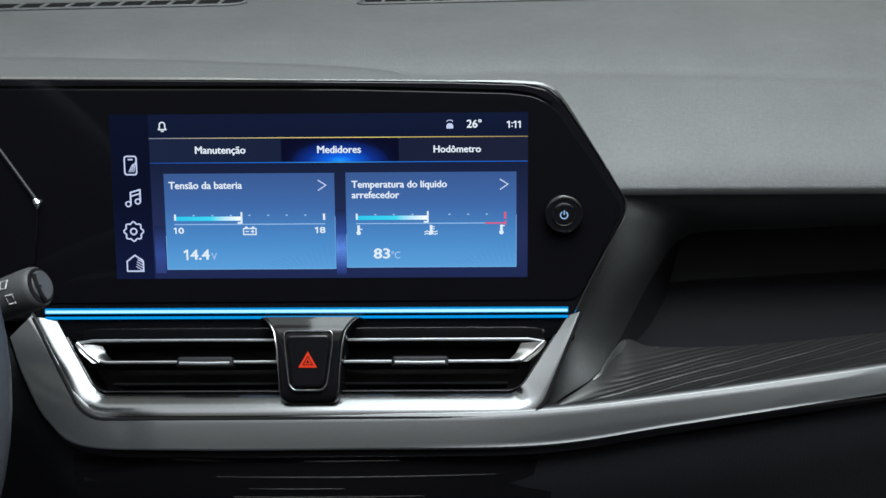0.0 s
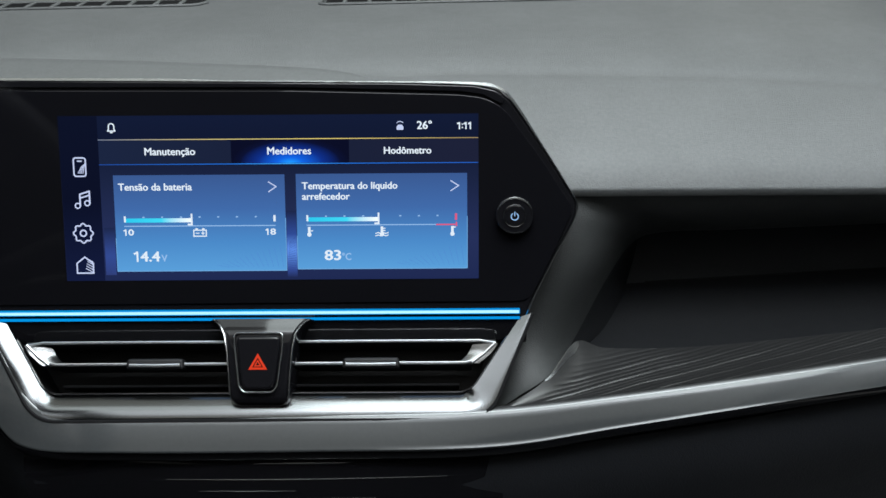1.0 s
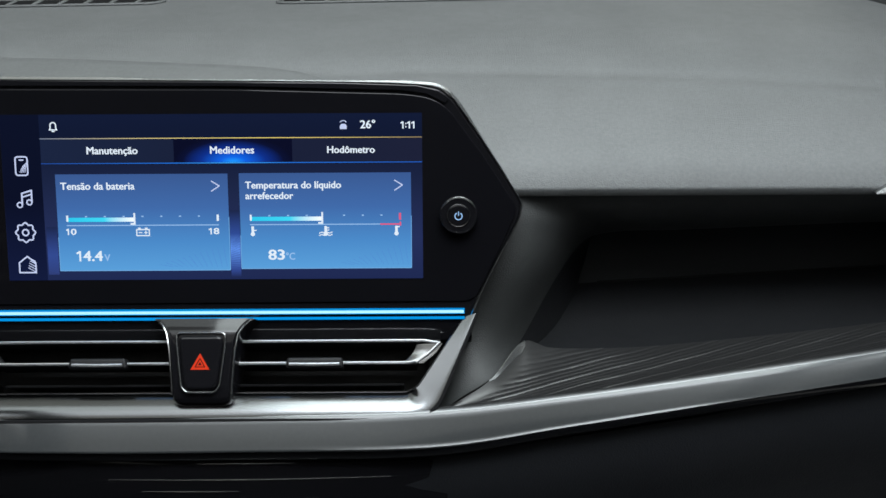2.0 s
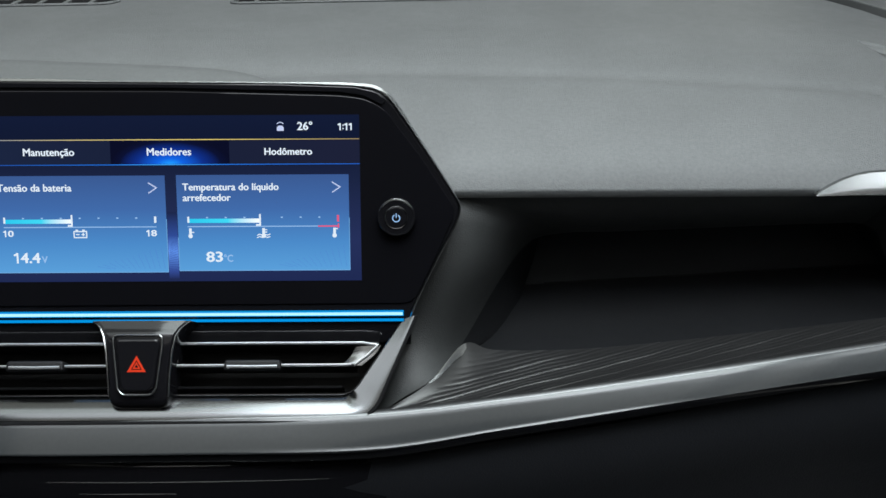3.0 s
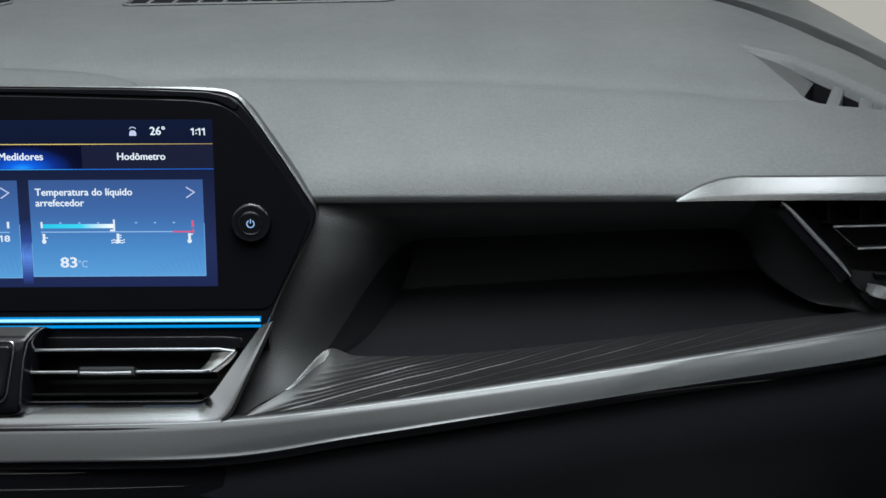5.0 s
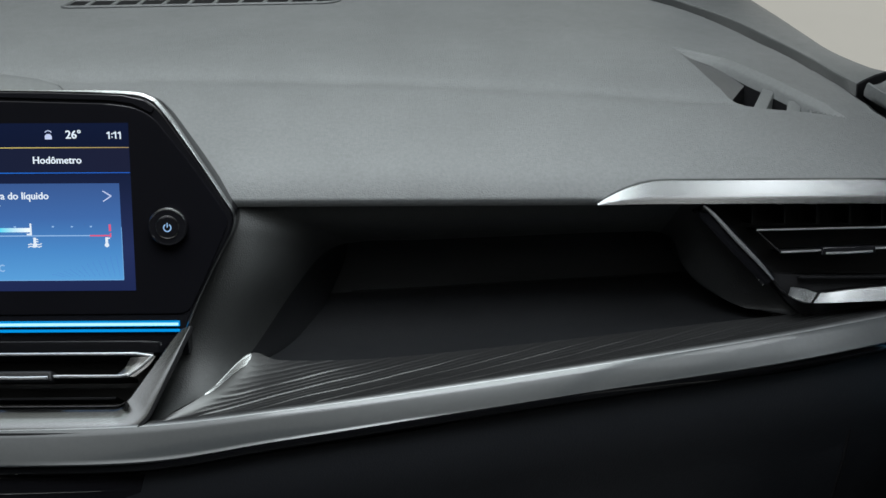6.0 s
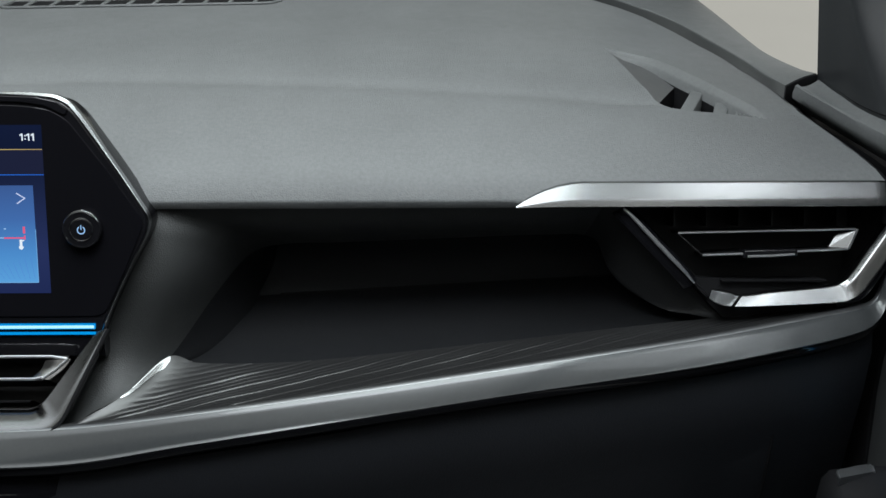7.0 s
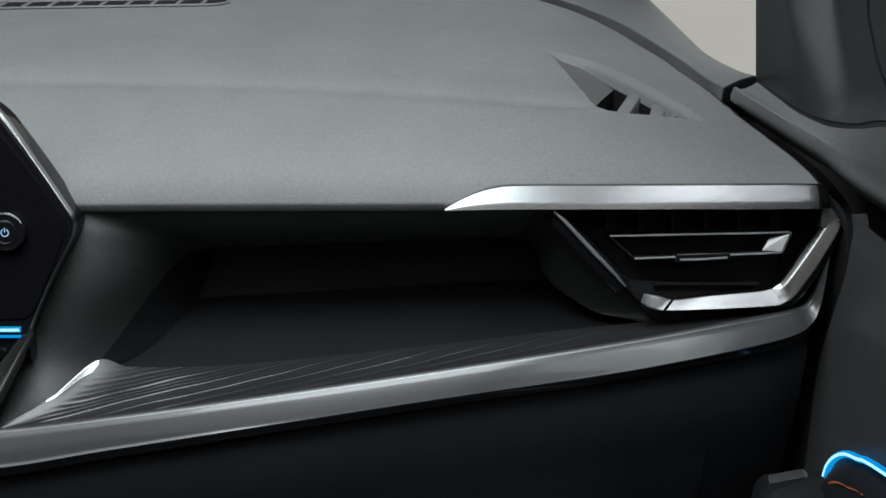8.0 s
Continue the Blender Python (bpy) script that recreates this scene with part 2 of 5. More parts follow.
def tube(path, radius, sides=8, flat=1.0, bm=None, closed=False, up=(0, 0, 1)):
    """A round or flattened bar along a path; radius may be one number or one for each point."""
    bm = bm or bmesh.new()
    p = [Vector(q) for q in path]
    rad = radius if isinstance(radius, (list, tuple)) else [radius] * len(p)
    rings = []
    for i, c in enumerate(p):
        a = p[i - 1] if (i or closed) else c
        b = p[(i + 1) % len(p)] if (closed or i + 1 < len(p)) else c
        d = (b - a).normalized()
        side = d.cross(Vector(up))
        side = side.normalized() if side.length > 1e-6 else d.orthogonal().normalized()
        top = side.cross(d)
        rings.append([bm.verts.new(c + (side * math.cos(q) + top * math.sin(q) * flat) * rad[i]) for q in (2 * math.pi * k / sides for k in range(sides))])
    pairs = list(zip(rings, rings[1:])) + ([(rings[-1], rings[0])] if closed else [])
    for a, b in pairs:
        for i in range(sides):
            j = (i + 1) % sides
            bm.faces.new((a[i], a[j], b[j], b[i]))
    if not closed:
        bm.faces.new(list(reversed(rings[0])))
        bm.faces.new(rings[-1])
    return bm


def box(lo, hi, bevel=0.0, segments=2, bm=None):
    bm = bm or bmesh.new()
    vs = [bm.verts.new((x, y, z)) for x in (lo[0], hi[0]) for y in (lo[1], hi[1]) for z in (lo[2], hi[2])]
    faces = [bm.faces.new([vs[i] for i in q]) for q in ((0, 1, 3, 2), (4, 6, 7, 5), (0, 4, 5, 1), (2, 3, 7, 6), (0, 2, 6, 4), (1, 5, 7, 3))]
    if bevel:
        bmesh.ops.bevel(bm, geom=list({e for f in faces for e in f.edges}), offset=bevel, segments=segments, profile=0.5, affect="EDGES")
    return bm


def lerp(table, x):
    """Straight-line reading of a small table of (x, value) pairs."""
    return float(np.interp(x, [a for a, _ in table], [b for _, b in table]))


def blend(a, b, x):
    t = min(1.0, max(0.0, (x - a) / (b - a)))
    return t * t * (3 - 2 * t)


# ---- setting: studio floor, cabin shell ----
def setting(name, bm, mat, label, category, smooth=True):
    ob = part(name, bm, mat, None, "", smooth)
    return tagged(ob, label, category, kind="structure")


setting("ground", box((-40, -40, -0.36), (40, 40, -0.30)), STUDIO, "pale grey painted studio floor under the car", "floor", False)
# Three unseen dark walls, added to block light from ahead and both sides.
setting("light_blocker_front", box((-9.0, 4.6, -0.30), (1.1, 4.8, 5.0)), BLOCKER_GREY, "unseen dark grey wall ahead of the car, added to block light", "wall", False)
setting("light_blocker_driver", box((-5.0, -9.0, -0.30), (-4.8, 4.6, 5.0)), BLOCKER_GREY, "unseen dark grey wall beside the car, added to block light", "wall", False)
setting("light_blocker_passenger", box((3.6, -9.0, -0.30), (3.8, 1.2, 5.0)), BLOCKER_GREY, "unseen dark grey wall beside the car, added to block light", "wall", False)
setting("floor", box((-0.76, -2.6, -0.03), (0.76, 0.9, 0.0)), DARK, "dark carpeted cabin floor", "floor", False)
roof = grid([[Vector((x, y, 1.33 + 0.03 * math.cos(x * 1.9) - 0.05 * max(0, -1.2 - y))) for x in np.linspace(-0.62, 0.62, 15)] for y in np.linspace(-2.5, -0.25, 16)])
# opening added over the front seats so the unseen roof fill lamp reaches the dash
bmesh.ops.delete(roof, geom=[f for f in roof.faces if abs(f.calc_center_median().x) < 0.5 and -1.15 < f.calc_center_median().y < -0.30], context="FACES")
setting("ceiling", roof, FABRIC, "light grey cloth headliner with an opening added for the fill lamp", "headliner")
setting("wall_back", box((-0.76, -2.62, 0.0), (0.76, -2.58, 1.4)), DARK, "dark closed rear end of the cabin", "wall", False)
setting("wall_driver", box((-0.76, -2.6, 0.0), (-0.70, 0.5, 0.78)), DOORMAT, "dark grey lower side of the cabin at the driver", "wall", False)
# Rear sides closed up to the roof, unseen, to keep glossy reflections dark.
setting("side_blocker_driver", box((-0.76, -2.6, 0.785), (-0.70, -1.0, 1.36)), DARK, "dark upper panel added behind the driver to block side light", "wall", False)
setting("wall_passenger", box((0.72, -2.6, 0.0), (0.76, -0.95, 1.36)), DARK, "dark side of the cabin behind the front door, closed upwards to block light", "wall", False)
setting("bulkhead", box((-0.76, 0.55, 0.0), (0.66, 0.6, 0.66)), BLACK, "black bulkhead under the windscreen", "bulkhead", False)

# windscreen with its black lower edge
screen_glass = setting("window_1", thick([[Vector((x, 0.74 - 0.30 * (x / 0.66) ** 2 * 0.55 - 1.02 * k, 0.79 + 0.54 * k)) for x in np.linspace(-0.64, 0.64, 17)] for k in np.linspace(0, 1, 5)], (0, 0.003, 0.005)), GLASS, "large clear raked windscreen over the dashboard", "windscreen")
screen_glass.visible_shadow = False

# Pillars above the view, added to shade the outer ends of the dash.
for pillar_name, side in (("pillar_driver", -1), ("pillar_passenger", 1)):
    run = smooth_path([(side * 0.615, 0.62, 0.80), (side * 0.605, 0.36, 0.97), (side * 0.590, 0.06, 1.16), (side * 0.570, -0.27, 1.325)], 6)
    setting(pillar_name, tube(run, [0.045 + 0.012 * (k / (len(run) - 1)) for k in range(len(run))], 12, 0.7), FABRIC, "light grey cloth-covered windscreen pillar, out of view", "pillar")

side_glass = setting("window_2", thick([[Vector((0.712 + 0.03 * k, y, 0.80 + 0.50 * k)) for y in np.linspace(-0.95, -0.075, 6)] for k in (0.0, 0.5, 1.0)], (0.004, 0, 0)), GLASS, "clear side window of the passenger door, shut", "window")
side_glass.visible_shadow = False


# ---- dashboard ----
DASH = thing("dashboard", "dark grey soft-touch dashboard with a wide open tray", "dashboard", kind="structure", at=(0.2, 0.15, 0.74))

TOP_PROFILE = [(0.052, 0.7455), (0.030, 0.7425), (0.0236, 0.7419), (0.0222, 0.7424), (0.0212, 0.7440), (0.0204, 0.7468), (0.0203, 0.7477), (0.0209, 0.7488), (0.0250, 0.7562), (0.0330, 0.7640), (0.0450, 0.7720), (0.0640, 0.7815), (0.0900, 0.7915)]


def crease_y(x):
    return lerp([(-0.8, 0.155), (-0.24, 0.150), (-0.12, 0.145), (0.0, 0.132), (0.077, 0.1215), (0.13, 0.126), (0.29, 0.119), (0.45, 0.103), (0.52, 0.091), (0.58, 0.075), (0.66, 0.05)], x)


def right_edge(y):
    """The dash top's outer edge towards the door, by depth."""
    return lerp([(0.0, 0.660), (0.0252, 0.6580), (0.0315, 0.6530), (0.0396, 0.6470), (0.0497, 0.6415), (0.0629, 0.6335), (0.0764, 0.6255), (0.0904, 0.6173), (0.1013, 0.6110), (0.1208, 0.6045), (0.1531, 0.5915), (0.2084, 0.5805), (0.2616, 0.5671), (0.3132, 0.5510), (0.3556, 0.5316), (0.40, 0.506), (0.46, 0.465), (0.70, 0.30)], y)


def top_drop(x, y):
    return max(0.0, (x - 0.36) / 0.26) ** 2 * (0.005 + 0.013 * blend(0.08, 0.24, y))


def top_z(x, y):
    z = lerp([(0.09, 0.7915), (0.11, 0.7977), (0.13, 0.8030), (0.145, 0.8070), (0.16, 0.8100), (0.18, 0.8130), (0.20, 0.8150), (0.24, 0.8172), (0.28, 0.8187), (0.34, 0.8205), (0.40, 0.8205), (0.46, 0.819), (0.75, 0.79)], y)
    c = crease_y(x)
    return z - top_drop(x, y) - 0.0016 * math.exp(-((y - c) / 0.006) ** 2) + 0.0014 * blend(0.0, 0.02, y - c)


xs = list(np.linspace(0.0, 0.84, 70)) + list(np.linspace(0.842, 1.0, 110))
rows = []
for y0, z0 in TOP_PROFILE:
    rows.append([Vector((x, y0, z0 - top_drop(x, y0) * blend(0.760, 0.79, z0))) for x in (-0.75 + (right_edge(y0) + 0.75) * k for k in xs)])
for y0 in list(np.linspace(0.095, 0.20, 44)) + list(np.linspace(0.205, 0.70, 28)):
    rows.append([Vector((x, y0, top_z(x, y0))) for x in (-0.75 + (right_edge(y0) + 0.75) * k for k in xs)])
top_pad = grid(rows)
edge_row = [r[-1] for r in rows]
# the leaf-shaped mouth of the side demister goes through the top
LEAF_NEAR = [(0.4996, 0.1842), (0.5057, 0.1534), (0.5144, 0.1216), (0.5216, 0.0999), (0.5260, 0.0945), (0.5317, 0.0900), (0.5465, 0.0872), (0.5632, 0.0855), (0.5743, 0.0840), (0.5853, 0.0819), (0.5968, 0.0793)]
LEAF_FAR = [(0.4996, 0.1842), (0.5122, 0.1766), (0.5317, 0.1640), (0.5454, 0.1480), (0.5590, 0.1312), (0.5716, 0.1130), (0.5841, 0.0966), (0.5936, 0.0850), (0.5968, 0.0793)]
LEAF = LEAF_NEAR + LEAF_FAR[-2:0:-1]
near = [f for f in top_pad.faces if 0.47 < f.calc_center_median().x < 0.62 and 0.06 < f.calc_center_median().y < 0.22]
for (xa, ya), (xb, yb) in zip(LEAF, LEAF[1:] + LEAF[:1]):
    near = [f for f in near if f.is_valid]
    geom = list({v for f in near for v in f.verts}) + list({e for f in near for e in f.edges}) + near
    out = bmesh.ops.bisect_plane(top_pad, geom=geom, plane_co=(xa, ya, 0.8), plane_no=(yb - ya, xa - xb, 0), dist=1e-6)
    near = list({g for g in out["geom"] if isinstance(g, bmesh.types.BMFace)})


def in_leaf(x, y):
    inside = False
    for (xa, ya), (xb, yb) in zip(LEAF, LEAF[1:] + LEAF[:1]):
        if (ya > y) != (yb > y) and x < xa + (y - ya) / (yb - ya) * (xb - xa):
            inside = not inside
    return inside


bmesh.ops.delete(top_pad, geom=[f for f in top_pad.faces if in_leaf(*f.calc_center_median().xy)], context="FACES")
part("top_pad", top_pad, SOFT, DASH, "grey grained soft-touch top with a rounded front edge")
# rolled outer end of the top towards the door
part("end_cap", grid([[p, p + Vector((0.004, 0, -0.002)), p + Vector((0.007, 0, -0.008)), p + Vector((0.008, 0.0, -0.05)), p + Vector((-0.01, 0.0, -0.1))] for p in edge_row[3:]]), BLACK, DASH, "black end of the dashboard beside the door")

# Added backing that keeps outside light from showing through the door gap.
part("end_filler", grid([[p + Vector((0.004, 0, -0.016)), p + Vector((0.05, 0, -0.024)), p + Vector((0.06, 0, -0.09))] for p in edge_row[3:]]), RUBBER, DASH, "black filler added behind the door gap to stop stray light")

# low plate behind the displays, a little proud of the top
def low_top_z(x, y):
    """Height of the dash top, its sloping front included."""
    return top_z(x, y) if y >= 0.09 else lerp([(0.0250, 0.7562), (0.0330, 0.7640), (0.0450, 0.7720), (0.0640, 0.7815), (0.0900, 0.7915)], y)


hood_rows, hood_seam = [], []
for k in np.linspace(0, 1, 60):
    x = -0.70 + 0.788 * k
    far = lerp([(-0.8, 0.152), (-0.2, 0.147), (-0.1, 0.140), (0.0, 0.131), (0.045, 0.124), (0.062, 0.115), (0.074, 0.100), (0.088, 0.070)], x)
    thin = 1 - blend(0.02, 0.088, x) * 0.7
    row = []
    for v in list(np.linspace(0, 0.94, 14)) + [0.97, 0.99, 1.0]:
        y = 0.040 + (far - 0.040) * v
        rise = thin * (0.0030 + 0.0022 * blend(0.62, 0.92, v)) * (1.0 if v < 0.96 else 0.80 if v < 0.98 else 0.35 if v < 1 else -0.4)
        row.append(Vector((x, y, low_top_z(x, y) + rise)))
    hood_rows.append(row)
    hood_seam.append(Vector((x, far + 0.0010, low_top_z(x, far) + 0.0001)))
part("display_hood", grid(hood_rows), HOOD, DASH, "smooth grey cowl behind the displays")
part("hood_seam", tube(hood_seam, 0.0007, 6), DOORMAT, DASH, "dark seam behind the cowl")

# soft cheek beside the display, the fascia under the dash edge and the cheek at the outer vent: one roll of padding round the recess
ROLL = [  # outer edge, rim of the recess, swell between them, deep inner edge
    ((0.125, -0.034, 0.600), (0.1425, -0.0425, 0.6200), (0.000, -0.001, 0.001), (0.150, -0.020, 0.615)),
    ((0.131, -0.022, 0.618), (0.1592, -0.0395, 0.6305), (0.0005, -0.0012, 0.0008), (0.170, -0.010, 0.622)),
    ((0.139, -0.010, 0.640), (0.1797, -0.0240, 0.6372), (0.0015, -0.0032, 0.0018), (0.195, 0.010, 0.630)),
    ((0.148, 0.002, 0.669), (0.1985, 0.0120, 0.6440), (0.0045, -0.0085, 0.0032), (0.232, 0.058, 0.638)),
    ((0.160, 0.011, 0.702), (0.2250, 0.0480, 0.6745), (0.009, -0.018, 0.007), (0.250, 0.100, 0.660)),
    ((0.174, 0.019, 0.733), (0.2460, 0.0690, 0.6935), (0.008, -0.016, 0.005), (0.262, 0.124, 0.684)),
    ((0.196, 0.0245, 0.7435), (0.2700, 0.0740, 0.6985), (0.005, -0.010, 0.001), (0.276, 0.128, 0.694)),
    ((0.250, 0.0250, 0.7425), (0.3100, 0.0700, 0.7010), (0.000, -0.005, -0.003), (0.310, 0.128, 0.700)),
    ((0.360, 0.0250, 0.7425), (0.3800, 0.0680, 0.7045), (0.000, -0.004, -0.003), (0.380, 0.128, 0.703)),
    ((0.450, 0.0260, 0.7425), (0.4450, 0.0660, 0.7075), (0.000, -0.004, -0.003), (0.445, 0.126, 0.705)),
    ((0.488, 0.0320, 0.7425), (0.4780, 0.0600, 0.7075), (-0.002, -0.003, -0.001), (0.480, 0.118, 0.701)),
    ((0.510, 0.0330, 0.7250), (0.4880, 0.0500, 0.6895), (-0.002, -0.003, 0.000), (0.492, 0.106, 0.682)),
    ((0.534, 0.0300, 0.7000), (0.4995, 0.0430, 0.6780), (-0.002, -0.003, 0.000), (0.506, 0.092, 0.669)),
    ((0.560, 0.0240, 0.6760), (0.5210, 0.0320, 0.6680), (-0.001, -0.002, 0.000), (0.530, 0.062, 0.664)),
    ((0.582, 0.0160, 0.6620), (0.5400, 0.0210, 0.6680), (0.000, -0.002, 0.001), (0.550, 0.040, 0.660)),
]
outer_run, rim_run, swell_run, deep_run = [smooth_path([r[k] for r in ROLL], 9) for k in range(4)]


def roll_rows(first, last):
    rows = []
    for o, r, w, d in list(zip(outer_run, rim_run, swell_run, deep_run))[first:last]:
        row = [o.lerp(r, v) + w * 1.1 * math.sin(math.pi * v ** 0.9) for v in (0.0, 0.08, 0.18, 0.3, 0.42, 0.54, 0.66, 0.77, 0.86, 0.93)]
        lip = (d - r).normalized() * 0.006
        row += [r.lerp(row[-1], 0.35), r + lip * 0.15, r + lip * 0.6, r.lerp(d, 0.25), r.lerp(d, 0.6), d]
        rows.append(row)
    return rows


whole = roll_rows(0, None)
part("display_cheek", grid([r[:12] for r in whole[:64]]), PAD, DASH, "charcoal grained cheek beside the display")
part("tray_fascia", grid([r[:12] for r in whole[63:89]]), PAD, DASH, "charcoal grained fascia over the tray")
# Same padding, in the darker shaded colour.
part("vent_cheek", grid([r[:12] for r in whole[88:]]), PAD_SHADED, DASH, "charcoal grained cheek beside the side vent, darkened for shade")
# The wall takes the darker tray colour in place of deeper shade.
part("recess_wall", grid([r[11:] for r in whole]), RECESS_SHADED, DASH, "black inner wall of the tray recess, darkened for shade")
SEAM = [(0.19, 0.0940, 0.6480), (0.272, 0.0968, 0.6515), (0.3149, 0.0990, 0.6530), (0.3803, 0.1004, 0.6561), (0.4538, 0.1010, 0.6600), (0.4903, 0.0995, 0.6626), (0.57, 0.0960, 0.6680)]
seam = smooth_path(SEAM, 6)
floor_rows = []
for p in seam:
    near_y, near_z = 0.000, lerp([(0.19, 0.636), (0.28, 0.6375), (0.353, 0.643), (0.427, 0.6505), (0.501, 0.659), (0.57, 0.666)], p.x)
    floor_rows.append([Vector((p.x, near_y + (p.y - near_y) * v, near_z + (p.z - near_z) * v ** 1.5 - 0.0045 * math.sin(math.pi * min(1.0, v * 1.25)) ** 2)) for v in np.linspace(0, 1, 16)])
part("recess_floor", grid(floor_rows), RECESS_SHADED, DASH, "black floor panel of the open tray")
part("recess_back", grid([[p + Vector((0, y, z)) for y, z in ((-0.0002, -0.0018), (0.0016, 0.0), (0.0035, 0.0016), (0.010, 0.010), (0.018, 0.024), (0.022, 0.040), (0.018, 0.052))] for p in seam]), RECESS, DASH, "black back wall of the tray recess")
part("recess_seam", tube([p + Vector((0, 0.0004, -0.0002)) for p in seam[5:-5]], 0.0010, 6), RUBBER, DASH, "dark shut line along the back of the tray")

# ---- tray trim: the long grey nose and the ribbed decor on top of it ----
TRAY = thing("tray_trim", "long satin grey trim with a dark ribbed decor tray", "trim", at=(0.25, -0.05, 0.63))
EDGE_T = [(-0.179, -0.018, 0.677), (-0.160, -0.034, 0.653), (-0.147, -0.046, 0.636), (-0.128, -0.0525, 0.6262), (-0.08, -0.0535, 0.6248), (0.03, -0.0538, 0.6250), (0.141, -0.0535, 0.6272), (0.225, -0.0520, 0.6362), (0.325, -0.0470, 0.6485), (0.426, -0.0390, 0.6605), (0.530, -0.0250, 0.6708), (0.600, -0.0130, 0.6785), (0.636, -0.0040, 0.6812), (0.6490, 0.0022, 0.6822), (0.6550, 0.0066, 0.6862), (0.6590, 0.0105, 0.6955), (0.6628, 0.0145, 0.7080), (0.6650, 0.017, 0.7165)]
EDGE_B = [(-0.191, -0.030, 0.669), (-0.180, -0.044, 0.647), (-0.164, -0.057, 0.624), (-0.140, -0.0650, 0.6105), (-0.08, -0.0655, 0.6072), (0.03, -0.0655, 0.6074), (0.141, -0.0655, 0.6094), (0.225, -0.0640, 0.6230), (0.325, -0.0590, 0.6375), (0.426, -0.0505, 0.6500), (0.530, -0.0365, 0.6585), (0.600, -0.0245, 0.6665), (0.637, -0.0128, 0.6700), (0.6515, -0.0042, 0.6738), (0.6580, 0.0012, 0.6825), (0.6612, 0.0062, 0.6945), (0.6640, 0.0125, 0.7075), (0.6655, 0.0165, 0.7165)]
top_edge, low_edge = smooth_path(EDGE_T, 9), smooth_path(EDGE_B, 9)
rows = []
for a, b in zip(top_edge, low_edge):
    b = b + Vector((0, 0.0026, -0.0022)) * (-0.3 + 1.3 * blend(0.08, 0.24, a.x) - 1.3 * blend(0.42, 0.60, a.x) + 1.6 * blend(-0.10, -0.15, a.x))
    d = b - a
    out = Vector((0, -0.85, 0.52))
    lift = lambda t, h: a + d * t + out * h
    ridge = 0.00045 * blend(0.04, 0.16, a.x) * (1 - blend(0.26, 0.36, a.x))
    rows.append([a + Vector((0, 0.0010, 0.0006)), a + Vector((0, 0.0003, 0.0003)), lift(0.03, 0.0001), lift(0.08, 0.0004), lift(0.2, 0.0006), lift(0.5, 0.0008), lift(0.82, 0.0008), lift(0.885, 0.0007), lift(0.92, 0.0007 + ridge * 0.8), lift(0.95, 0.0007 + ridge), lift(0.985, 0.0002 + ridge * 0.5), b + Vector((0, 0.0008, -0.0006)), b + Vector((0, 0.003, -0.0022)), b + Vector((0, 0.02, -0.003))])
# Highlight on the nose's upper chamfer, made as a strip of brighter metal.
part("edge_highlight", grid([[p + Vector((0, 0.0060, -0.0040)), p + Vector((0, 0.0052, 0.0006)), p + Vector((0, 0.0046, 0.0014)), p + Vector((0, 0.0040, 0.0016)), p + Vector((0, 0.0010, 0.0008)), p + Vector((0, 0.0006, 0.0005)), p + Vector((0, 0.0006, -0.0006))] for p in top_edge]), EDGE_GLINT, TRAY, "upper edge in bright metal, standing in for its highlight")
part("nose", grid(rows), GREY, TRAY, "satin grey painted nose")
# gloss black strip under the nose and the fine shut line below it
part("return_strip", grid([[b + Vector((0, 0.0012, -0.0012)), b + Vector((0, 0.0012, -0.0030)), b + Vector((0, 0.0022, -0.0060)), b + Vector((0, 0.0050, -0.0085)), b + Vector((0, 0.011, -0.0100)), b + Vector((0, 0.03, -0.010))] for b in low_edge]), GLOSS, TRAY, "gloss black strip")
EDGE_K = [(0.1445, -0.0505, 0.6287), (0.1582, -0.0450, 0.6318), (0.1792, -0.0285, 0.6386), (0.2005, 0.0025, 0.6487), (0.222, 0.0045, 0.6430), (0.28, 0.0090, 0.6415), (0.353, 0.0120, 0.6470), (0.427, 0.0140, 0.6545), (0.501, 0.0150, 0.6630), (0.57, 0.0160, 0.6700), (0.65, 0.0170, 0.6785)]
back_edge = smooth_path(EDGE_K, 20)
front_xs = [p.x for p in top_edge]
back_xs = [p.x for p in back_edge]
front_at = lambda x: Vector((x, float(np.interp(x, front_xs, [p.y for p in top_edge])) + 0.0050, float(np.interp(x, front_xs, [p.z for p in top_edge])) + 0.0008))
back_at = lambda x: Vector((x, float(np.interp(x, back_xs, [p.y for p in back_edge])), float(np.interp(x, back_xs, [p.z for p in back_edge]))))


def rib_height(x, y):
    """Long slanting ribs like brush strokes: they wander, split and die out."""
    across = (y + 0.05) * math.cos(radians(20)) - (x - 0.14) * math.sin(radians(20))
    along = (x - 0.14) * math.cos(radians(20)) + (y + 0.05) * math.sin(radians(20))
    wander = 0.0010 * noise.noise((along * 9, across * 40, 0.3)) + 0.0009 * noise.noise((along * 46, across * 120, 4.1))
    strength = 0.9 + 0.25 * noise.noise((along * 14, across * 70, 9.0))
    q = across + wander
    wave = math.sin(q * 2 * math.pi / 0.0038) + 0.35 * math.sin(q * 2 * math.pi / 0.0057 + 1.7)
    return -0.00060 * strength * (1 - 0.5 * (wave + 1)) ** 2


